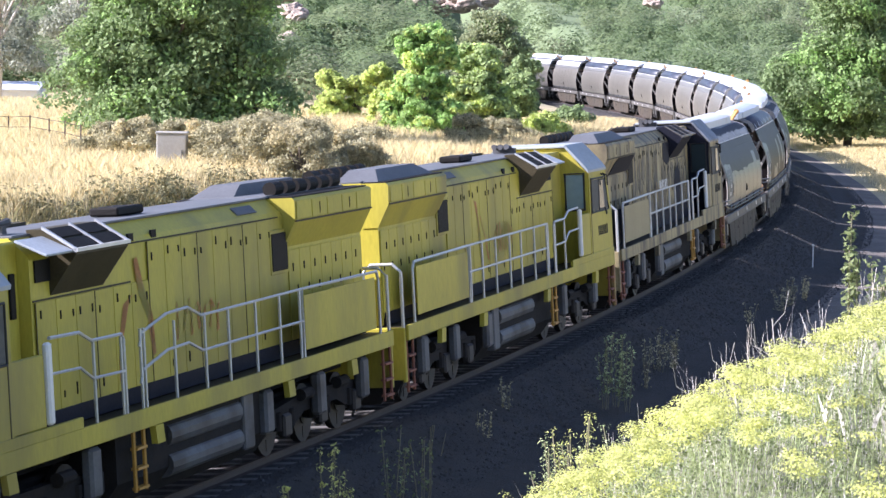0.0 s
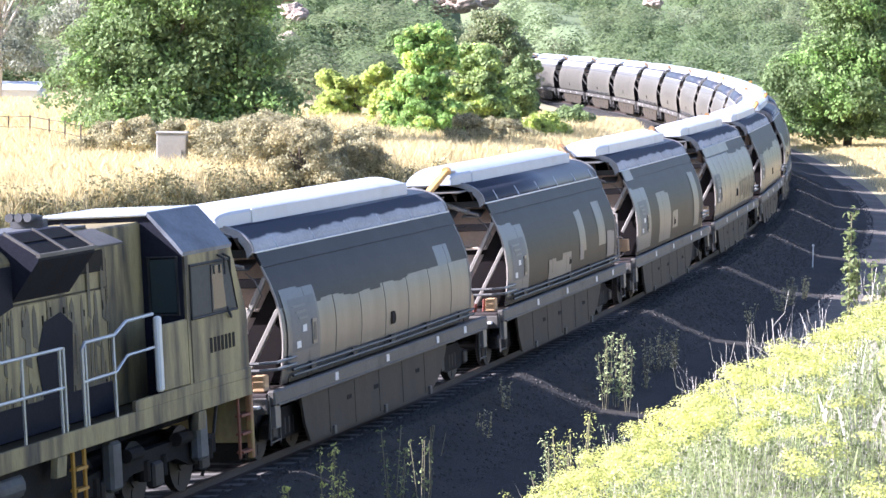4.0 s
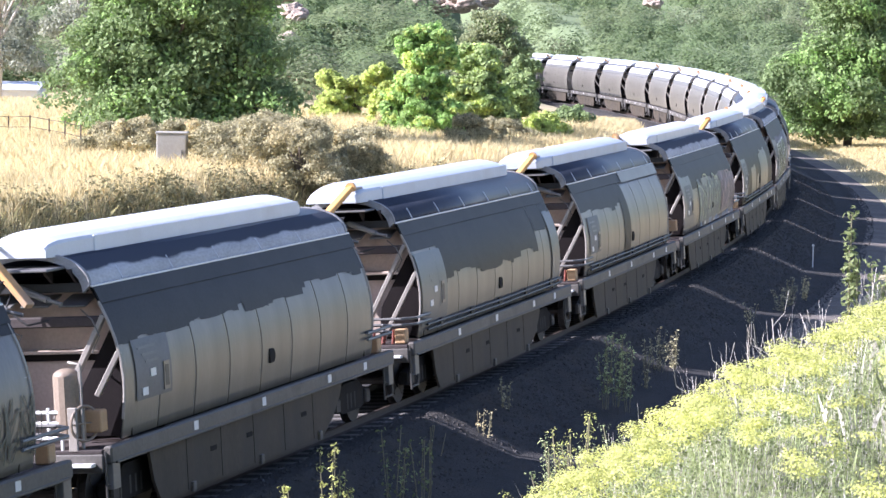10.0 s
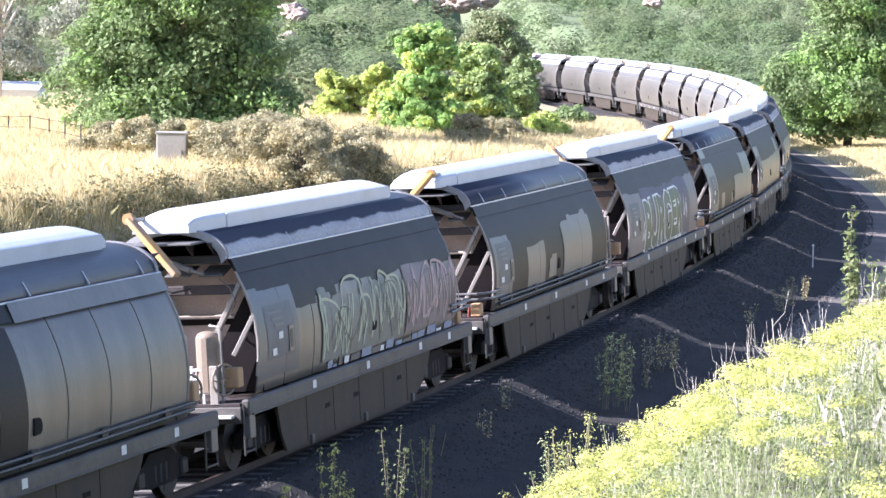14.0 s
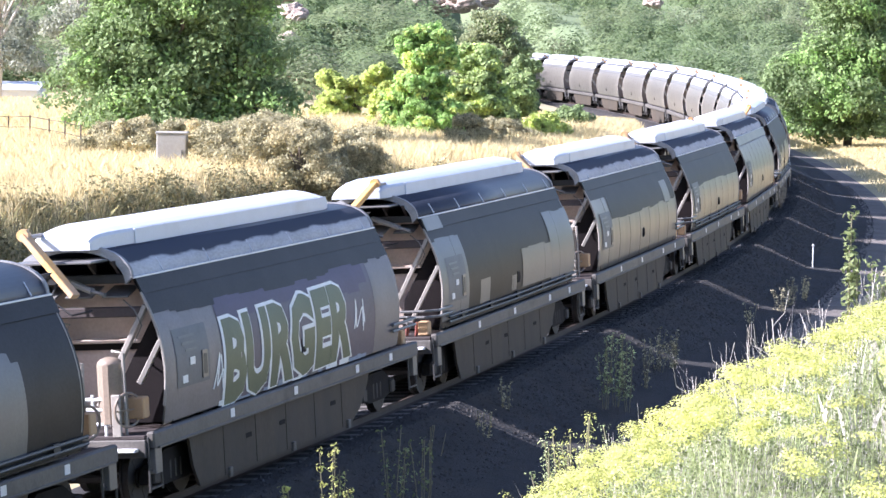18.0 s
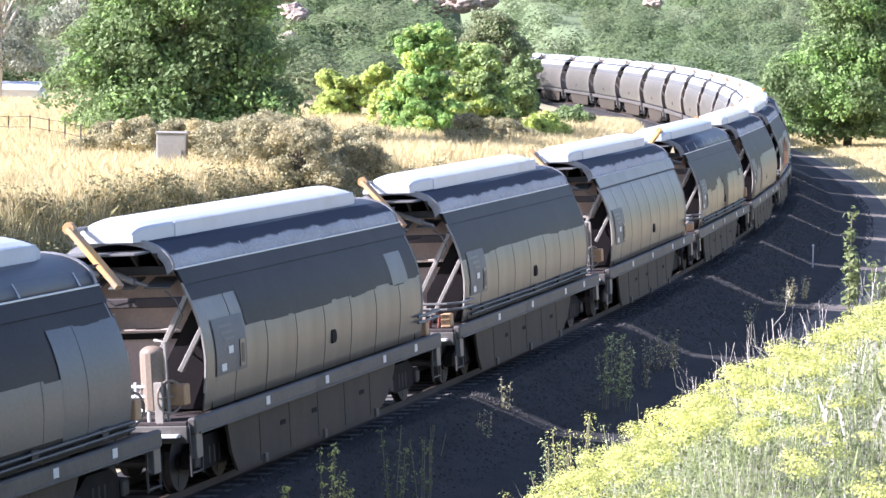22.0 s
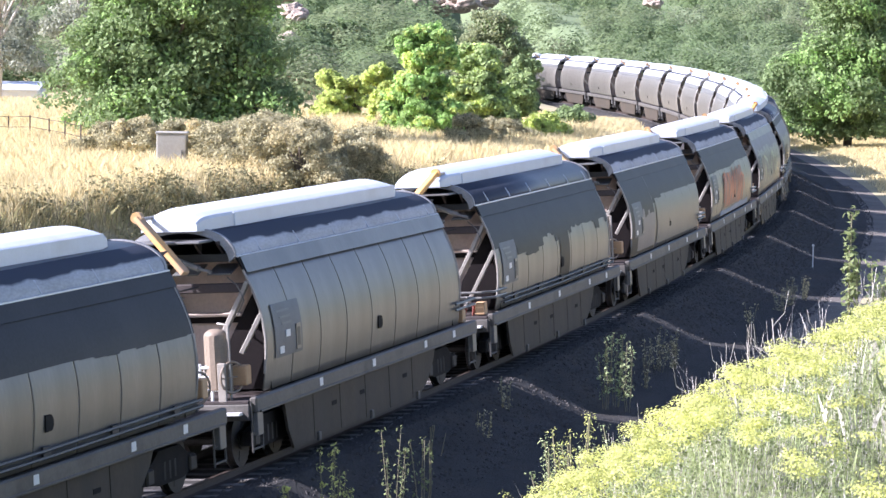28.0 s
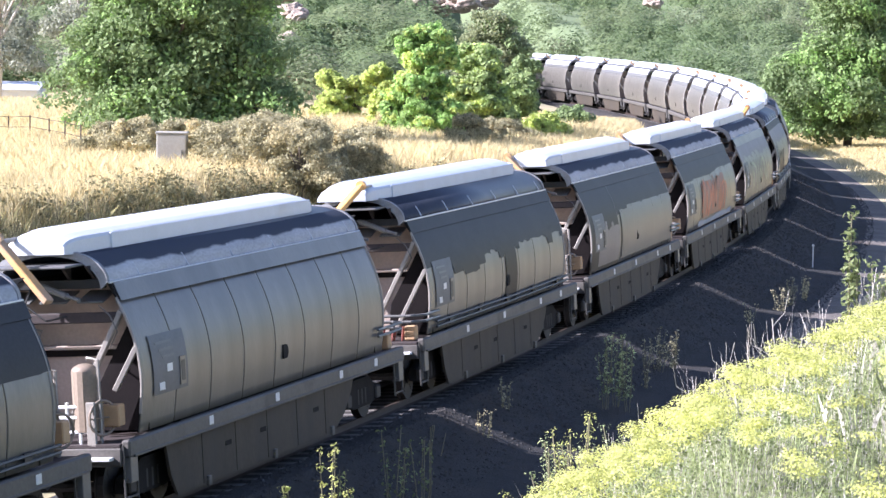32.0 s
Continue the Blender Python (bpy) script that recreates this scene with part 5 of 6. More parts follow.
def loco_bogie(w, x, wheels):
    b = part("bogie", Box(x - 2.4, x + 2.4, -0.62, 0.62, 0.25, 0.95, 0.04), M["bogie"], w)
    for y in (-1.08, 1.08):
        out = [(x - 2.6, y, 0.55), (x - 2.6, y, 0.85), (x - 1.3, y, 0.95), (x + 1.3, y, 0.95), (x + 2.6, y, 0.85), (x + 2.6, y, 0.55), (x + 1.4, y, 0.5), (x + 0.9, y, 0.66), (x - 0.9, y, 0.66), (x - 1.4, y, 0.5)]
        part("side_frame", plate(out, 0.18), M["bogie"], b)
        for q in (-1.95, 0, 1.95):
            part("axle_box", Box(x + q - 0.2, x + q + 0.2, y * 1.08 - 0.08, y * 1.08 + 0.08, 0.34, 0.74, 0.04), M["wheel"], b)
            for dx in (-0.34, 0.34):
                part("coil_spring", Rod((x + q + dx, y * 1.05, 0.48), (x + q + dx, y * 1.05, 0.8), 0.1, 10), M["bogie"], b)
        for q in (-1.0, 1.0):
            part("brake_cylinder", Rod((x + q - 0.25, y * 1.14, 0.98), (x + q + 0.25, y * 1.14, 0.98), 0.11, 10), M["bogie"], b)
    for q in (-1.95, 0, 1.95):
        bm = bmesh.new()
        rod(bm, (0, -0.95, 0), (0, 0.95, 0), 0.1, 8)
        for y in (-0.75, 0.75):
            rod(bm, (0, y - 0.065, 0), (0, y + 0.065, 0), 0.53, 22)
            rod(bm, (0, y + math.copysign(0.06, y), 0), (0, y + math.copysign(0.09, y), 0), 0.2, 10)
            for a in range(4):
                box(bm, 0.24, 0.44, y + math.copysign(0.066, y) - 0.01, y + math.copysign(0.066, y) + 0.01, -0.05, 0.05, 0, Matrix.Rotation(a * math.pi / 2, 4, "Y"))
        wheels.append(part("wheelset", bm, M["wheel"], w, at=pose(x + q, 0, 0.53)))


def build_loco(paint, panel_paint, smears):
    w = thing("locomotive", "", "locomotive")
    P = M[paint]
    # frame
    part("deck", Box(-9.95, 9.95, -1.4, 1.4, 1.5, 1.62, 0.01), M["duct"], w)
    for s in (-1, 1):
        part("deck_edge", Box(-9.95, 9.95, s * 1.43 - 0.03, s * 1.43 + 0.03, 1.36, 1.66, 0.01), P, w, "yellow deck edge beam")
        part("raised_sill", Box(-9.93, -5.0, s * 1.43 - 0.032, s * 1.43 + 0.032, 1.655, 1.82, 0.008), P, w)
        for x in (-7.6, -2.2, 3.9, 7.4):
            part("jacking_lug", plate([(x - 0.16, s * 1.44, 1.36), (x + 0.16, s * 1.44, 1.36), (x + 0.22, s * 1.44, 1.08), (x - 0.1, s * 1.44, 1.08)], 0.1), P, w)
    part("underframe", Box(-9.6, 9.6, -0.5, 0.5, 1.0, 1.5, 0.03), M["bogie"], w)
    for e in (-1, 1):
        part("end_plate", Box(min(e * 9.95, e * 10.05), max(e * 9.95, e * 10.05), -1.4, 1.4, 0.55, 1.62, 0.02), P, w)
        bm = Box(min(e * 10.0, e * 10.3), max(e * 10.0, e * 10.3), -0.12, 0.12, 0.8, 1.0, 0.02)
        box(bm, min(e * 10.15, e * 10.44), max(e * 10.15, e * 10.44), -0.17, 0.17, 0.74, 1.05, 0.04)
        part("coupler", bm, M["bogie"], w)
        part("pilot", plate([(e * 10.07, -1.35, 0.6), (e * 10.07, 1.35, 0.6), (e * 10.07, 1.1, 0.22), (e * 10.07, -1.1, 0.22)], 0.05, 0), M["bogie"], w)
        for s in (-1, 1):
            ladder = part("step_ladder", tube([(e * 9.9, s * 1.38, 0.35), (e * 9.9, s * 1.38, 1.4)], 0.03), M["rusty"], w, "rusty red corner steps")
            part("ladder_side", tube([(e * 9.45, s * 1.38, 0.35), (e * 9.45, s * 1.38, 1.4)], 0.03), M["rusty"], ladder)
            for z in (0.45, 0.75, 1.05):
                part("rung", Box(min(e * 9.45, e * 9.9), max(e * 9.45, e * 9.9), s * 1.38 - 0.06, s * 1.38 + 0.06, z - 0.02, z + 0.02), M["rusty"], ladder)
            part("end_handrail", tube([(e * 9.98, s * 1.36, 1.6), (e * 9.98, s * 1.36, 2.7), (e * 9.98, s * 1.2, 2.85), (e * 9.98, s * 0.75, 2.85), (e * 9.98, s * 0.6, 2.7), (e * 9.98, s * 0.6, 1.6)], 0.035), M["steel_rail"], w)
            part("sand_pipe", tube([(e * 9.2, s * 1.1, 1.3), (e * 9.0, s * 1.1, 0.8), (e * 8.9, s * 0.9, 0.15)], 0.03), M["black"], w)
        for y in (-0.5, -0.3, 0.3, 0.5):
            part("air_hose", tube([(e * 10.05, y, 1.0), (e * 10.2, y, 0.75), (e * 10.35, y, 0.6)], 0.028), M["black"], w)
    # long hood
    part("hood", sweep_x(HOOD, [-5.4, 9.86], closed=True), P, w, "long engine hood")
    part("hood_neck", Box(-7.27, -5.4, -0.74, 0.74, 1.62, 4.4, 0.03), P, w)
    for s in (-1, 1):
        rng = random.Random(7 if paint == "khaki" else 3)
        for i, x in enumerate(np.arange(-5.3, 4.3, 0.72)):
            under = -5.4 < x < -1.6   # below the resistor box the doors are short
            top = 3.5 if under else 4.09
            part("hood_door", Box(x + 0.008, x + 0.712, s * 0.932 - 0.012, s * 0.932 + 0.012, 1.8, top, 0.005), M[panel_paint], w)
            for dx in (0.12, 0.58) if i % 3 else (0.14,):
                z = top - rng.choice((0.24, 0.3, 0.34))
                part("latch", Box(x + dx, x + dx + 0.035, s * 0.948 - 0.01, s * 0.948 + 0.01, z, z + rng.uniform(0.09, 0.14)), M["grille"], w)
                if rng.random() < 0.5:
                    part("latch", Box(x + dx, x + dx + 0.03, s * 0.948 - 0.01, s * 0.948 + 0.01, 2.05, 2.05 + rng.uniform(0.1, 0.18)), M["grille"], w)
            if i % 3 == 0:
                part("door_seam", Box(x - 0.012, x + 0.012, s * 0.946 - 0.004, s * 0.946 + 0.004, 1.9, top), M["duct"], w)
        part("door_head_seam", Box(-1.7, 5.2, s * 0.922 - 0.01, s * 0.922 + 0.01, 4.1, 4.125), M["duct"], w)
        part("door_head_seam", Box(-5.35, -1.7, s * 0.928 - 0.01, s * 0.928 + 0.01, 3.51, 3.535), M["duct"], w)
        for x in np.arange(5.62, 9.7, 0.6):
            part("hood_door", Box(x + 0.008, x + 0.592, s * 0.932 - 0.012, s * 0.932 + 0.012, 1.8, 3.5, 0.005), M[panel_paint], w)
            for dx, z in ((0.2, 3.12), (0.42, 2.72)):
                part("latch", Box(x + dx, x + dx + 0.035, s * 0.948 - 0.01, s * 0.948 + 0.01, z, z + 0.14), M["grille"], w)
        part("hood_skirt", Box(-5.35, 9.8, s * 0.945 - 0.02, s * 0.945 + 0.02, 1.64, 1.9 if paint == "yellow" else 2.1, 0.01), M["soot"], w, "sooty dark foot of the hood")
        part("side_vent", Box(4.72, 5.52, s * 0.945 - 0.03, s * 0.945 + 0.03, 3.18, 3.84, 0.01), M["grille"], w, "dark louvred vent")
        part("vent_frame", Box(4.66, 5.58, s * 0.94 - 0.02, s * 0.94 + 0.02, 3.12, 3.9, 0.01), P, w)
        part("upper_vent", Box(-0.48, 0.48, -0.09, 0.09, -0.012, 0.012, 0, pose(3.9, s * 0.775, 4.31) @ Matrix.Rotation(-s * 0.75, 4, "X")), M["loco_roof"], w, "grey vent in the sloping shoulder")
        for x in (-0.6, -1.55):
            part("lifting_hole", Box(x - 0.1, x + 0.1, s * 0.9 - 0.02, s * 0.9 + 0.02, 4.14, 4.26), M["grille"], w)
        # flared radiator
        rad = [(s * 0.92, 3.56), (s * 1.16, 4.02), (s * 1.17, 4.38), (s * 1.12, 4.43), (s * 0.6, 4.43), (s * 0.6, 3.56)]
        rp = part("radiator_wing", sweep_x(rad, [5.45, 9.88], closed=True), P, w, "flared radiator wing")
        for i in range(5):
            x = 5.52 + i * 0.86
            part("radiator_panel", Box(x, x + 0.82, s * 1.17 - 0.012, s * 1.17 + 0.012, 4.05, 4.36, 0.006), P, rp)
            for dx in (0.4,) if i % 2 else ():
                part("slot", Box(x + dx, x + dx + 0.03, s * 1.185 - 0.004, s * 1.185 + 0.004, 4.1, 4.3), M["grille"], rp)
        part("radiator_sill", Box(5.46, 9.87, s * 1.165 - 0.02, s * 1.165 + 0.02, 4.005, 4.035), M["duct"], rp)
        part("radiator_grille", Box(5.5, 9.8, min(s * 0.65, s * 1.1), max(s * 0.65, s * 1.1), 4.43, 4.455), M["grille"], rp)
        # brake resistor box with a grid of openings on its sloping top
        bx = -0.7 if s < 0 else 0.0   # on the other side it sits nearer to the cab
        ang = math.atan2(0.32, 0.51)
        db = [(s * 0.92, 3.56), (s * 1.36, 4.14), (s * 1.36, 4.2), (s * 0.85, 4.52), (s * 0.6, 4.52), (s * 0.6, 3.56)]
        dp = part("resistor_box", sweep_x(db, [bx - 4.02, bx - 2.05], closed=True), M["duct" if paint == "yellow" else "soot"], w, "sooty brown flared box with a gridded top")
        for i in range(2):
            for j in range(2):
                cx, cy = bx - 2.55 - i * 0.95, 1.23 - j * 0.25
                cz = 4.2 + (1.36 - cy) * 0.32 / 0.51 + 0.014
                part("opening", Box(-0.43, 0.43, -0.115, 0.115, -0.008, 0.008, 0, pose(cx, s * cy, cz) @ Matrix.Rotation(-s * ang, 4, "X")), M["grille"], dp)
        for x0, x1 in ((-2.09, -2.03), (-3.06, -3.0), (-4.04, -3.98)):
            part("grid_bar", sweep_x([(s * 1.38, 4.19), (s * 1.38, 4.235), (s * 0.85, 4.565), (s * 0.85, 4.52)], [bx + x0, bx + x1], closed=True), M["steel_rail" if paint == "yellow" else "sill"], dp)
        part("grid_bar", Box(bx - 4.04, bx - 2.03, s * 1.37 - 0.03, s * 1.37 + 0.03, 4.18, 4.235), M["steel_rail" if paint == "yellow" else "sill"], dp)
        part("sun_shade", Box(-0.56, 0.56, -0.27, 0.27, -0.02, 0.02, 0.01, pose(bx * 0.7 - 4.62, s * 1.08, 4.3) @ Matrix.Rotation(-s * 0.42, 4, "X")), M["cab_roof" if paint == "yellow" else "sill"], w, "pale sheet shade beside the resistor box")
        part("shade_recess", Box(-5.25, -4.05, s * 0.935 - 0.012, s * 0.935 + 0.012, 3.78, 4.1), M["grille"], w)
        part("air_intake", Box(-5.75, -5.58, s * 0.76 - 0.02, s * 0.76 + 0.02, 3.3, 3.95, 0.01), M["grille"], w)
        # handrails on the deck
        part("deck_screen", Box(4.98, 9.05, s * 1.41 - 0.012, s * 1.41 + 0.012, 1.78, 2.74, 0.006), M["screen_tan" if paint == "khaki" else paint], w, "plain sheet panel on the handrail")
        part("screen_rail", tube([(9.3, s * 1.41, 1.62), (9.3, s * 1.41, 2.68), (9.2, s * 1.41, 2.84), (4.9, s * 1.41, 2.86), (4.9, s * 1.41, 1.62)], 0.03), M["steel_rail"], w)
        if s > 0:
            for z in (2.86, 2.3):
                part("handrail", tube([(4.9, s * 1.41, z), (-2.55, s * 1.41, z)], 0.025), M["steel_rail"], w)
        else:
            for q in (0.0, -0.56):
                part("handrail", tube([(4.9, s * 1.41, 2.86 + q), (0.0, s * 1.41, 2.84 + q), (-0.6, s * 1.41, 3.02 + q), (-1.5, s * 1.41, 3.0 + q), (-2.55, s * 1.41, 2.8 + q), (-2.65, s * 1.41, 2.6 + q)], 0.025), M["steel_rail"], w)
        for x in (4.75, 3.7, 2.5, 1.2, 0.12, -1.2, -2.46, -2.6):
            part("stanchion", Rod((x, s * 1.41, 1.62), (x, s * 1.41, 2.87), 0.026, 6), M["steel_rail"], w)
        part("stepped_handrail", tube([(-3.25, s * 1.41, 1.62), (-3.25, s * 1.41, 2.78), (-3.35, s * 1.41, 2.86), (-4.45, s * 1.41, 2.87), (-4.9, s * 1.41, 3.03), (-5.95, s * 1.41, 3.05)], 0.028), M["steel_rail"], w)
        part("stepped_midrail", tube([(-3.25, s * 1.41, 2.3), (-4.45, s * 1.41, 2.32), (-4.9, s * 1.41, 2.52), (-5.95, s * 1.41, 2.54)], 0.024), M["steel_rail"], w)
        for x, z in ((-3.36, 2.82), (-4.4, 2.86)):
            part("stanchion", Rod((x, s * 1.41, 1.62), (x, s * 1.41, z), 0.026, 6), M["steel_rail"], w)
        part("grab_post", Box(-6.16, -6.0, s * 1.43 - 0.05, s * 1.43 + 0.05, 1.84, 3.0, 0.03), M["white"], w, "broad white grab post")
        lad = part("side_steps", tube([(-2.7, s * 1.42, 0.45), (-2.7, s * 1.42, 1.4)], 0.035), M["orange" if smears else "khaki"], w)
        part("ladder_side", tube([(-3.1, s * 1.42, 0.45), (-3.1, s * 1.42, 1.4)], 0.035), M["orange" if smears else "khaki"], lad)
        for z in (0.5, 0.8, 1.1):
            part("rung", Box(-3.1, -2.7, s * 1.42 - 0.06, s * 1.42 + 0.06, z - 0.02, z + 0.02), M["orange" if smears else "khaki"], lad)
        # underfloor tanks
        for z in (0.62, 1.08):
            bm = Rod((-1.3, s * 1.12, z), (1.9, s * 1.12, z), 0.21, 14)
            part("air_reservoir", bm, M["tank_grey"], w, "grey air reservoir")
        part("reservoir_bracket", Box(2.0, 2.5, s * 1.1 - 0.2, s * 1.1 + 0.2, 0.4, 1.35, 0.03), M["tank_grey"], w)
        for x in (3.1, 8.4, 5.9, -4.4, -7.9):
            part("sand_box", Box(x - 0.2, x + 0.2, s * 1.28 - 0.1, s * 1.28 + 0.1, 0.55, 1.3, 0.05), M["tank_grey"], w)
        if paint == "khaki":
            rng = random.Random(31)
            for x in np.arange(-5.3, 4.6, 0.13):
                foot = 1.95
                top = 2.3 + 0.35 * math.sin(x * 1.1) + rng.uniform(-0.25, 0.6)
                lean = rng.uniform(-0.03, 0.03)
                wd = rng.uniform(0.04, 0.11)
                for z0, z1 in ((foot, top), (rng.uniform(2.5, 3.2), min(3.48 if -4.5 < x < -1.6 else 4.05, rng.uniform(3.2, 4.2)))):
                    if z1 - z0 > 0.15 and (z0 == foot or rng.random() < 0.5):
                        part("soot_streak", plate([(x - wd, s * 0.951, z0), (x + wd, s * 0.951, z0 + 0.06), (x + wd * 0.8 + lean, s * 0.951, z1 - 0.1), (x + lean, s * 0.951, z1), (x - wd * 0.7 + lean, s * 0.951, z1 - 0.15)], 0.004), M["soot_brown"], w)
            part("sooty_underside", plate([(5.5, s * 0.935, 3.555), (8.6, s * 0.935, 3.555), (8.3, s * 1.09, 3.86), (8.0, s * 1.16, 3.99), (5.5, s * 1.16, 3.99)], 0.02), M["soot"], w, "dark sheet under the radiator wing")
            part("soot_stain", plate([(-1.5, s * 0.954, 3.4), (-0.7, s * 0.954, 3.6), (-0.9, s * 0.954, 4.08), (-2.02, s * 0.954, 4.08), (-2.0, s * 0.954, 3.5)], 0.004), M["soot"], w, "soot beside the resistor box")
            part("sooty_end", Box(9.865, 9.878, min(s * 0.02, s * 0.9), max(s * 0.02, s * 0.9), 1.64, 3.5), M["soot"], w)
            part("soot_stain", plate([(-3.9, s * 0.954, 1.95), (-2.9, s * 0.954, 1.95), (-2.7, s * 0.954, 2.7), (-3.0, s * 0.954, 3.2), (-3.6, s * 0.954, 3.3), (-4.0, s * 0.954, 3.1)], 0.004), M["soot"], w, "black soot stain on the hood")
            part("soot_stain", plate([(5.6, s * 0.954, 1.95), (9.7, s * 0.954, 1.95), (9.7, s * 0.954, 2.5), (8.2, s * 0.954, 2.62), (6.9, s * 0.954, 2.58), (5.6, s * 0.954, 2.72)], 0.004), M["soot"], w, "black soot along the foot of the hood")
        # cab side
        cab = part("cab_side", plate([(-7.3, s * 1.4, 1.62), (-9.92, s * 1.4, 1.62), (-9.9, s * 1.4, 2.75), (-9.3, s * 1.4, 3.88), (-7.3, s * 1.4, 3.88)], 0.08), P, w)
        part("well_side", Box(-7.33, -6.2, s * 1.4 - 0.03, s * 1.4 + 0.03, 1.82, 2.85, 0.02), P, w)
        part("side_window", plate([(-7.5, s * 1.445, 2.86), (-9.42, s * 1.445, 2.86), (-9.12, s * 1.445, 3.62), (-7.5, s * 1.445, 3.64)], 0.02), M["cab_pane"], cab, "dull grey sliding window")
        part("dark_pane", plate([(-8.35, s * 1.46, 2.9), (-8.95, s * 1.46, 2.9), (-8.82, s * 1.46, 3.6), (-8.35, s * 1.46, 3.6)], 0.012), M["glass"], cab)
        part("window_frame", tube([(-7.46, s * 1.45, 2.83), (-9.46, s * 1.45, 2.83), (-9.15, s * 1.45, 3.66), (-7.46, s * 1.45, 3.67), (-7.46, s * 1.45, 2.83)], 0.025), M["black"], cab)
        part("window_bar", Box(-8.38, -8.33, s * 1.46 - 0.01, s * 1.46 + 0.01, 2.86, 3.63), M["black"], cab)
        for x in (-8.7, -8.95):
            part("mirror_arm", tube([(x, s * 1.44, 3.76), (x, s * 1.56, 3.7), (x, s * 1.56, 3.45)], 0.02, 5), M["black"], cab)
        part("wiper_hose", tube([(-9.0, s * 1.45, 2.9), (-9.02, s * 1.5, 2.76), (-9.12, s * 1.47, 2.72)], 0.025, 5), M["black"], cab)
        part("door_seam", Box(-7.44, -7.41, s * 1.443 - 0.004, s * 1.443 + 0.004, 1.66, 2.84), M["duct"], cab)
        part("end_step_post", Box(-9.98, -9.86, s * 1.4 - 0.05, s * 1.4 + 0.05, 0.3, 1.4, 0.02), M["rusty_yellow"], w, "rust-streaked yellow corner post")
        bm = bmesh.new()
        for i in range(7):
            box(bm, -9.3 + i * 0.165, -9.19 + i * 0.165, s * 1.442 - 0.003, s * 1.442 + 0.003, 2.22, 2.46)
        part("number_marks", bm, M["grille"], cab)
        slope = [(s * 1.45, 3.84), (s * 1.46, 3.9), (s * 1.32, 4.08), (s * 0.9, 4.54), (s * 0.88, 4.48)]
        part("cab_roof_slope", sweep_x(slope, [-9.34, -7.2], closed=True), M["cab_roof" if paint == "yellow" else "cab_roof_dirty"], w, "pale sloping edge of the cab roof")
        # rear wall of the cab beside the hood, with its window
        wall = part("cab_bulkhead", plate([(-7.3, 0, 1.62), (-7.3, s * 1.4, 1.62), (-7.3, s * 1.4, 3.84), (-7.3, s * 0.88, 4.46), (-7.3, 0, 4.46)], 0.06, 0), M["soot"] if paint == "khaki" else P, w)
        part("bulkhead_window", Box(-7.268, -7.25, min(s * 0.86, s * 1.3), max(s * 0.86, s * 1.3), 2.95, 3.8, 0.01), M["sky_glass" if paint == "yellow" else "glass"], wall)
        part("gasket", tube([(-7.255, s * 0.84, 2.92), (-7.255, s * 1.32, 2.92), (-7.255, s * 1.32, 3.83), (-7.255, s * 0.84, 3.83), (-7.255, s * 0.84, 2.92)], 0.03), M["black"], wall)
        for stroke, wd in smears:
            bm, prev = bmesh.new(), None
            for k, (px, pz) in enumerate(stroke):
                half_w = wd * (0.75 + 0.3 * math.sin(k * 2.1 + px))
                cur = (bm.verts.new((px - half_w, s * 0.95, pz)), bm.verts.new((px + half_w, s * 0.95, pz + 0.04)))
                if prev:
                    bm.faces.new((prev[0], cur[0], cur[1], prev[1]))
                prev = cur
            bmesh.ops.solidify(bm, geom=bm.faces[:], thickness=0.003)
            part("faded_scrawl", bm, M["smear"], w, "faded orange spray marks")
    part("cab_roof", Box(-9.34, -7.2, -0.9, 0.9, 4.48, 4.55, 0.02), M["cab_roof"], w)
    front = bmesh.new()
    lower, sill_row, upper = [[front.verts.new((x, y, z)) for y in (-1.4, 1.4)] for x, z in ((-9.92, 1.4), (-9.9, 2.75), (-9.3, 3.88))]
    crown = [front.verts.new((-9.3, y, 4.46)) for y in (-0.88, 0.88)]
    for p, q in ((lower, sill_row), (sill_row, upper), (upper, crown)):
        front.faces.new((p[0], p[1], q[1], q[0]))
    bmesh.ops.solidify(front, geom=front.faces[:], thickness=0.06)
    part("cab_front", front, P, w)
    part("windscreen", Box(-1.15, 1.15, -0.4, 0.4, -0.015, 0.015, 0.01, pose(-9.66, 0, 3.3, 90 - 28, 0, -90)), M["glass"], w)
    part("fuel_tank", sweep_x([(1.25, 1.3), (1.25, 0.6), (0.95, 0.22), (-0.95, 0.22), (-1.25, 0.6), (-1.25, 1.3)], [-3.4, 3.4], closed=True), M["bogie"], w)
    # roof
    roof = part("hood_roof", Box(-5.35, 5.5, -0.66, 0.66, 4.43, 4.47, 0.01), M["loco_roof"], w, "sooty grey hood roof")
    part("radiator_roof", Box(5.5, 9.86, -0.62, 0.62, 4.43, 4.48, 0.01), M["loco_roof"], w)
    part("exhaust_box", Box(-0.4, 0.7, -0.25, 0.25, 4.48, 4.62, 0.03), M["grille"], roof)
    hump = sweep_x([(0.95, 4.43), (0.7, 4.68), (0.15, 4.68), (0.05, 4.43)], [5.6, 9.8], closed=True)
    for v in hump.verts:
        if v.co.z > 4.6:
            v.co.x += 0.7 if v.co.x < 7 else -0.7
    part("roof_hump", hump, M["loco_roof"], roof, "sooty sloping box over the radiator")
    for i in range(6):
        part("roof_fan", Rod((5.9 + i * 0.64, -0.55, 4.58), (6.35 + i * 0.64, -0.55, 4.58), 0.13, 14), M["grille"], w)
    bm = bmesh.new()
    for i in range(3):
        rod(bm, (-5.2, -0.3 + 0.15 * i, 4.62), (-4.7, -0.3 + 0.15 * i, 4.64), 0.03, 8, 0.07)
    box(bm, -5.1, -4.95, -0.4, 0.15, 4.48, 4.6)
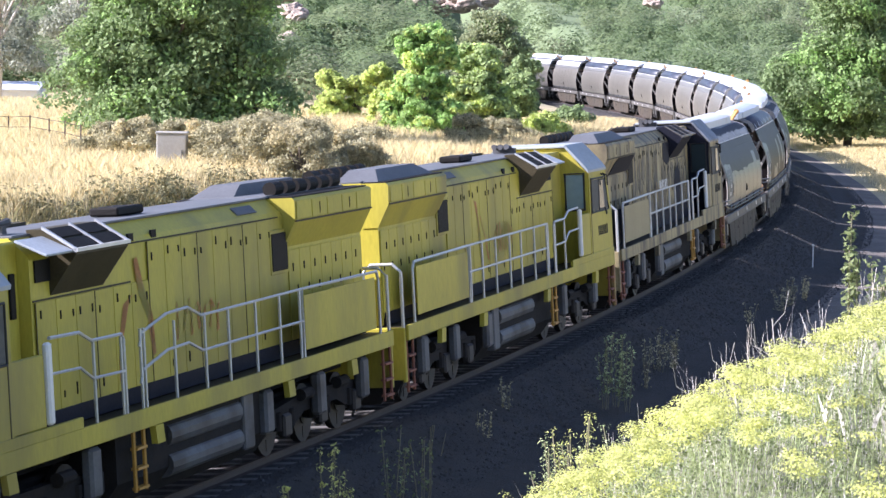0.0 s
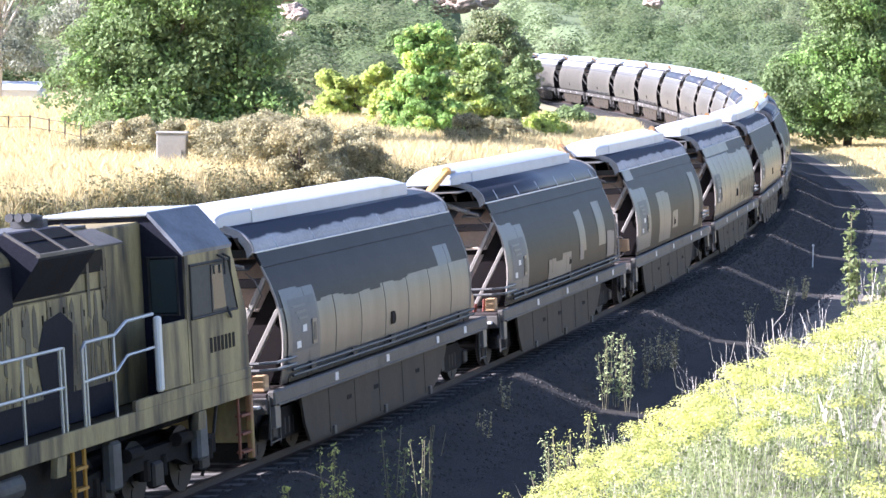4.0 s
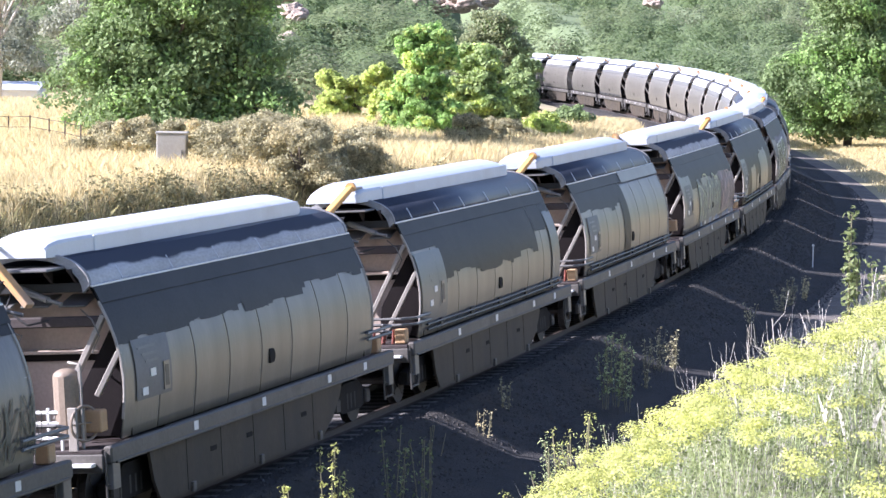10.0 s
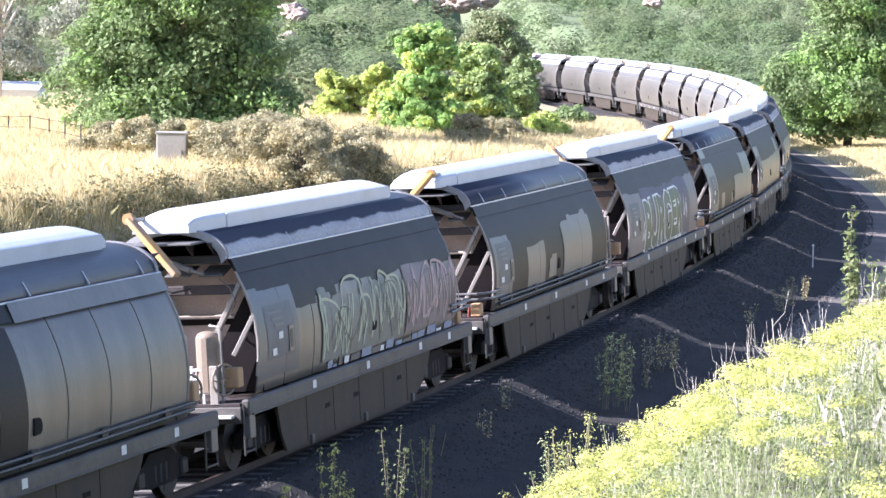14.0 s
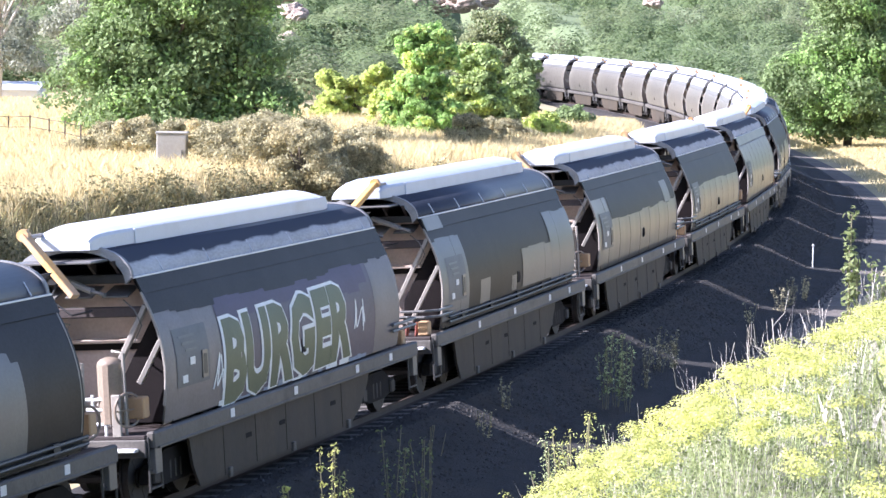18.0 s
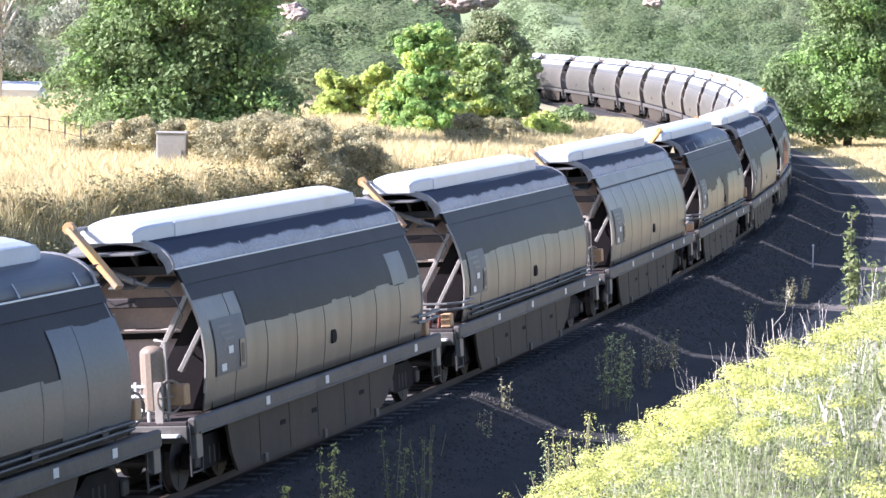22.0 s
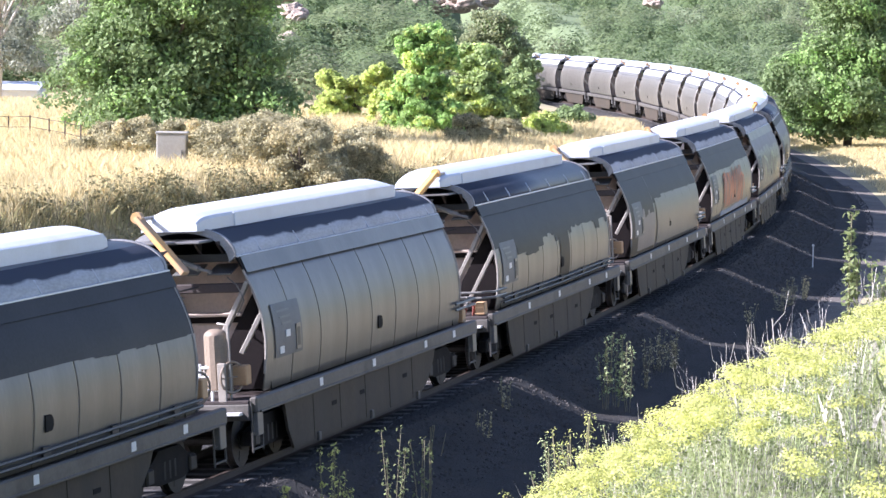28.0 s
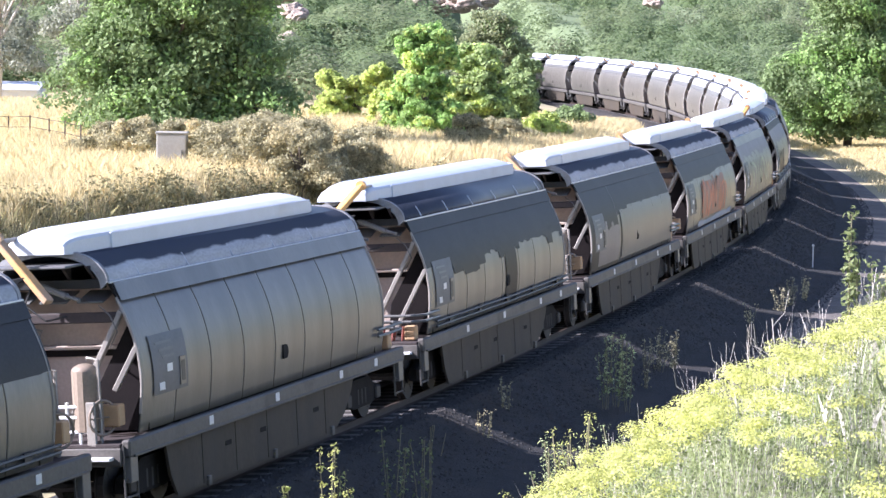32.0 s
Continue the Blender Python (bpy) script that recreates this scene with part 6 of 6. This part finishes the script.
    part("air_horn", bm, M["tank_grey"], w)
    wheels = []
    for x in (-6.3, 6.3):
        loco_bogie(w, x, wheels)
    return w


# ---- the train ----
proto = {"P": build_wagon("P", "P"), "T": build_wagon("T", "T"), "Q": build_wagon("P", "T")}
FAR = 20   # the wagons behind this one never come near: they do without their smallest parts
SMALL = ("valve", "air_hoses", "hatch_hose", "brace_hose", "hatch_cylinder", "tank_post", "brake_stand", "roof_cleat", "brake_hose", "skirt_", "spring_nest", "axle_box", "hatch_hinge", "pipe_clip", "end_shelf", "roof_bracket", "sheet_", "reflector",
         "side_gusset", "sill_lip", "top_beam", "bar_pivot", "valve_box", "hand_brake", "brake_box", "white_step", "inner_web")


def strip(w):
    for o in [o for o in w.children_recursive if o.name.startswith(SMALL)]:
        bpy.data.objects.remove(o)
    return w


far = strip(copy_thing(proto["T"], Matrix()))
wagons = []
for k in range(COUNT):
    n = k + 1
    kind = "T" if n > FAR else "P" if n in (2, 6, 7, 9, 11, 15, 19) else "Q" if n in (1, 13) else "T"
    if n > FAR:
        w = far if n == FAR + 1 else copy_thing(far, Matrix())
    else:
        w = proto.pop(kind) if kind in proto else copy_thing(next(o for q, o in wagons if q == kind), Matrix())
    tagged(w, "grey curved-sided hopper wagon with a white hatch cover", "wagon", "hopper wagons of the train")
    wagons.append((kind, w))
# how each wagon's side has been painted over: (from, to, low, high, paint, raggedness), along the side from its front
TOP = 3.34
PAINT = {
    1: [(0, 1, 2.55, TOP, "dark", -0.06), (0.78, 0.86, 2.6, 3.0, "blue_grey", 0), (0.02, 0.16, 1.5, 2.9, "blue_grey", 0.05)],
    2: [(0, 1, 1.32, TOP, "dark", 0), (0.005, 0.165, 1.5, 3.05, "blue_grey", 0.05), (0.605, 0.66, 1.95, 2.95, "light", 0.04), (0.78, 0.85, 1.95, 3.0, "light", 0.05), (0.325, 0.52, 1.55, 1.98, "light", 0.08), (0.6, 0.635, 1.75, 2.1, "brownish", 0.03), (0.86, 0.93, 1.6, 2.25, "brownish", 0.1)],
    3: [(0, 1, 1.32, TOP, "dark", 0), (0.0, 0.18, 1.4, 3.08, "blue_grey", 0.05), (0.295, 0.455, 1.4, 2.78, "light", 0.06), (0.48, 0.555, 1.65, 2.12, "light", 0.04), (0.81, 0.89, 1.45, 3.06, "light", 0.03)],
    4: [(0.5, 1, 3.2, TOP, "dark", -0.04)],
    5: [(0, 1, 2.82, TOP, "dark", -0.12)],
    6: [(0.15, 0.8, 2.32, TOP, "dark", -0.1), (0, 0.15, 3.0, TOP, "dark", 0), (0.8, 0.9, 2.75, TOP, "dark", -0.03), (0.9, 1, 3.1, TOP, "dark", 0), (0.01, 0.16, 1.5, 3.0, "blue_grey", 0.05), (0.9, 0.995, 1.5, 3.1, "blue_grey", 0.05)],
    7: [(0, 0.48, 2.8, TOP, "dark", -0.12), (0.42, 0.49, 1.4, 3.3, "dark", 0.05)],
    8: [(0, 1, 2.66, TOP, "dark", -0.12), (0.0, 0.17, 1.5, 3.02, "blue_grey", 0.05)],
    9: [(0, 1, 1.32, TOP, "dark", 0), (0.02, 0.14, 1.45, 2.9, "blue_grey", 0.05), (0.26, 0.4, 1.5, 2.5, "light", 0.06), (0.43, 0.49, 1.6, 2.1, "light", 0.05), (0.555, 0.81, 1.5, 2.85, "light", 0.1)],
    10: [(0, 0.2, 1.32, 3.3, "brownish", 0.02), (0.2, 0.84, 1.32, 3.2, "purple_haze", 0.08), (0.84, 1, 1.32, 3.3, "brownish", 0.02), (0.2, 0.82, 2.62, TOP, "purple", -0.1), (0, 1, 3.0, TOP, "dark", -0.06)],
    11: [(0, 1, 1.32, TOP, "dark", 0), (0.0, 0.17, 1.45, 3.08, "blue_grey", 0.05), (0.245, 0.31, 1.55, 2.08, "light", 0.04), (0.465, 0.5, 1.6, 1.98, "light", 0.04), (0.545, 0.79, 1.6, 2.42, "light", 0.05), (0.77, 0.99, 1.5, 3.1, "blue_grey", 0.05)],
    12: [(0.16, 1, 2.5, TOP, "dark", -0.04), (0, 0.16, 3.08, TOP, "dark", 0), (0.81, 0.89, 2.48, 3.08, "light", 0.03)],
    13: [(0, 1, 2.6, TOP, "dark", -0.03)],
    15: [(0, 1, 2.45, TOP, "dark", -0.16), (0.5, 0.58, 1.32, 2.6, "dark", 0.1)],
    16: [(0, 0.3, 1.32, TOP, "dark", 0), (0.3, 1, 2.5, TOP, "dark", -0.06), (0.08, 0.3, 1.4, 2.4, "brownish", 0.15), (0.33, 0.95, 1.4, 2.68, "light", 0.05)],
    17: [(0, 1, 2.85, TOP, "dark", -0.06)],
    18: [(0, 1, 2.85, TOP, "brownish", -0.1), (0.1, 0.6, 1.5, 2.5, "light", 0.15)],
}
for k, (kind, w) in enumerate(wagons):
    n = k + 1
    rows = PAINT.get(n)
    if rows is None and n > 18:
        r = random.Random(n)
        rows = [(0, 1, r.uniform(2.2, 3.0), TOP, r.choice(("dark", "blue_grey", "brownish")), -0.1)] if r.random() < 0.7 else []
        if r.random() < 0.35:
            rows.append((0.2, r.uniform(0.5, 0.8), 1.5, r.uniform(2.2, 2.7), r.choice(("brownish", "dark")), 0.15))
    for i, (a, b, lo, hi, paint, rag) in enumerate(rows or []):
        patch(w, fx(b), fx(a), lo, hi, paint, n * 10 + i, rag, 0.012 + 0.003 * i)
    for x0, x1 in {3: [(5.1, 6.38)], 11: [(5.1, 6.38)], 4: [(-0.4, 6.38)], 7: [(-5.9, -0.2)], 14: [(-5.9, 6.38)], 18: [(-5.9, 6.38)]}.get(n, [(-5.9, 6.38)] if n > 18 and not rows else []):
        part("band_paint", sweep_x([(1.14, 3.31), (1.025, 3.588)], [x0, x1], thick=0.004), M["grey"], w, "grey painted band under the roof")
    if kind != "P":
        add_dust(w, n % 4)
    if n > 12:
        add_dust(w, n % 4, -1)
    if n <= FAR:
        number_panel(w, kind)
    state = {4: "blue-grey hopper wagon with faint dark scrawls, white hatch cover", 8: "hopper wagon with pale looping scrawls and dark upper side", 10: "hopper wagon with large green and white sprayed letters", 14: "plain grey hopper wagon with bare panel seams and white hatch cover",
             17: "hopper wagon with orange-red scrawls, white hatch cover", 18: "hopper wagon with pale smeared paint, white hatch cover"}
    if n in state:
        tagged(w, state[n])
    elif n in (2, 3, 6, 9, 11):
        tagged(w, "dark-painted hopper wagon with pale patches and white hatch cover")
    elif n in PAINT:
        tagged(w, "grey hopper wagon with dark upper side and white hatch cover")
by = {k + 1: w for k, (_, w) in enumerate(wagons)}
lettering("BURGER", by[10], 0.2, 0.735, 1.33, 2.86, "spray_white", 0.024, 0.085, "letter_outline", "white outline of the sprayed letters")
lettering("BURGER", by[10], 0.208, 0.727, 1.36, 2.8, "spray_green", 0.028, 0.05, "letters", "dull green sprayed letters")
scrawl(by[10], 0.16, 0.2, 1.4, 2.2, "spray_white", 5, 1, 0.025)
scrawl(by[10], 0.74, 0.79, 1.7, 2.5, "spray_white", 6, 2, 0.025)
for n, f0, f1 in ((10, 0.19, 0.8), (8, 0.3, 0.95)):   # runs of pale paint along the foot of the letters
    rng, f = random.Random(n), f0
    while f < f1:
        wide = rng.uniform(0.015, 0.05)
        patch(by[n], fx(f + wide), fx(f), 1.3, rng.uniform(1.36, 1.46), rng.choice(("spray_white", "spray_blue", "spray_blue", "light")), int(f * 1000), 0.03, 0.021)
        f += wide + rng.uniform(0.0, 0.02)
scrawl(by[4], 0.56, 0.96, 1.45, 2.4, "spray_dark", 7, 9, 0.016)
scrawl(by[4], 0.58, 0.97, 1.45, 2.3, "spray_dark", 17, 9, 0.012)
patch(by[8], fx(0.98), fx(0.68), 1.5, 2.68, "pink_haze", 31, 0.12, 0.019)
patch(by[8], fx(0.66), fx(0.27), 1.45, 2.62, "pale_haze", 32, 0.15, 0.019)
scrawl(by[8], 0.27, 0.68, 1.45, 2.8, "spray_pale", 8, 8, 0.028, 0.024)
scrawl(by[8], 0.68, 0.98, 1.5, 2.75, "spray_pink", 9, 6, 0.03, 0.026)
scrawl(by[8], 0.3, 0.98, 1.5, 2.6, "spray_dark", 12, 13, 0.01, 0.028)
patch(by[17], fx(0.72), fx(0.27), 1.55, 2.65, "orange_haze", 33, 0.12, 0.019)
scrawl(by[17], 0.25, 0.76, 1.5, 2.7, "spray_red", 10, 8, 0.06, 0.024)
patch(by[17], fx(0.85), fx(0.2), 1.33, 1.5, "spray_blue", 3, 0.04, 0.02)
scrawl(by[18], 0.2, 0.8, 1.6, 2.6, "spray_pale", 11, 6, 0.05)

def faded_word(x0, x1, z0, z1, seed):
    """Short up-and-down strokes of a faded scrawl that spells nothing."""
    rng = random.Random(seed)
    n = 7
    out = []
    for i in range(n):
        x = x0 + (x1 - x0) * (i + 0.5) / n
        out.append(([(x + rng.uniform(-0.08, 0.08), z0 + rng.uniform(0, 0.15)), (x, (z0 + z1) / 2), (x + rng.uniform(-0.1, 0.1), z1 - rng.uniform(0, 0.2))], rng.uniform(0.05, 0.09)))
        if i % 2:
            out.append(([(x - 0.14, z1 - 0.2), (x, z1 - 0.1), (x + 0.16, z1 - 0.24)], 0.05))
    return out


SMEARS = [[([(-2.3, 2.05), (-2.2, 2.7), (-1.95, 3.2), (-1.7, 3.3)], 0.13), ([(-1.5, 3.85), (-1.3, 3.3), (-1.0, 2.9), (-0.9, 2.3)], 0.14)] + faded_word(0.0, 2.1, 2.4, 3.05, 4),
          [([(2.3, 3.65), (2.1, 3.2), (2.0, 2.7), (1.85, 2.2)], 0.12), ([(1.3, 2.3), (1.5, 2.8), (1.9, 3.3)], 0.08)] + faded_word(-1.1, 0.75, 2.4, 3.1, 5), [([(0.7, 2.4), (0.5, 2.8), (0.65, 3.2)], 0.1)]]
WHITE_MARKS = [(0.0, 0.16), (-0.24, 0.12), (-0.5, 0.16), (-0.78, 0.1), (-1.02, 0.16), (-1.3, 0.14)]
locos = [build_loco("yellow", "yellow", SMEARS[0]), build_loco("yellow", "yellow", SMEARS[1]), build_loco("khaki", "khaki", SMEARS[2])]
for x, wd in WHITE_MARKS:   # faded white lettering too worn to read
    part("worn_letter", Box(x - wd, x, 0.948, 0.954, 2.76, 3.0), M["white"], locos[2], "worn white lettering")
for o, what in zip(locos, ("olive-yellow diesel locomotive with faded orange spray marks", "yellow diesel locomotive with flared radiators and galvanised handrails", "dirty faded khaki-yellow diesel locomotive with sooty hood doors")):
    tagged(o, what, "locomotive", "locomotives of the train")


# ---- a dragonfly that darts past close to the camera ----
M["insect"] = mat("orange_brown_insect", (0.36, 0.13, 0.05), 0.5, 0, 0.2, 60, 300, 0)
M["wing"] = mat("brown_insect_wing", (0.25, 0.17, 0.1), 0.3, 0, 0.2, 40, 200, 0)
dragonfly = thing("dragonfly", "orange-brown dragonfly in flight with spread wings", "insect")
part("body", tube([(-0.035, 0, 0), (-0.01, 0, 0.001), (0.012, 0, 0.003), (0.024, 0, 0.003)], 0.0034, 8), M["insect"], dragonfly, smooth=True)
part("thorax", Rod((0.008, 0, 0.003), (0.024, 0, 0.003), 0.006, 10, 0.004), M["insect"], dragonfly)
part("head", Rod((0.025, 0, 0.003), (0.032, 0, 0.003), 0.0045, 10, 0.003), M["wing"], dragonfly)
for x, long in ((0.02, 0.045), (0.011, 0.042)):
    for side in (-1, 1):
        part("wing", plate([(x, side * 0.003, 0.008), (x + 0.005, side * long * 0.6, 0.012), (x + 0.002, side * long, 0.014), (x - 0.006, side * long * 0.9, 0.013), (x - 0.008, side * long * 0.3, 0.009)], 0.0006, 2), M["wing"], dragonfly)


def motions():
    times = [i for i in range(33)]
    for k, (kind, w) in enumerate(wagons):
        walk(w, [(t, car_pose(FIRST + (k + 0.5) * WAGON - gone(t), 10.7)) for t in times])
    for k, o in enumerate(locos):
        turn = pose(0, 0, 0, 0, 0, 180 if k == 0 else 0)   # the leading one runs cab first
        walk(o, [(t, car_pose(FIRST - (2.5 - k) * LOCO - gone(t), 12.6) @ turn) for t in times])
    walk(dragonfly, [(t, pose(x, 4.0, z, 0, 0, 12)) for t, x, z in ((0, -40.0, 7.0), (22.1, -1.3, 7.63), (22.3, -0.12, 7.61), (22.5, 1.4, 7.64), (32, 40.0, 8.5))])
    # wheels: they turn with the way gone, in steps under 90 degrees
    steps = [0.0]
    for f in range(1, 961):
        if f == 960 or (gone((f + 1) / 30) - gone(steps[-1])) / 0.46 > 1.4:
            steps.append(f / 30)
    for ob in [o for _, o in wagons[:18]] + locos:
        r = 0.53 if ob in locos else 0.46
        back = -1 if ob is locos[0] else 1
        for wheel in [c for c in ob.children if c.name.startswith("wheelset")]:
            at = wheel.matrix_basis.translation.copy()
            walk(wheel, [(t, Matrix.Translation(at) @ Matrix.Rotation(back * gone(t) / r, 4, "Y")) for t in steps])


motions()
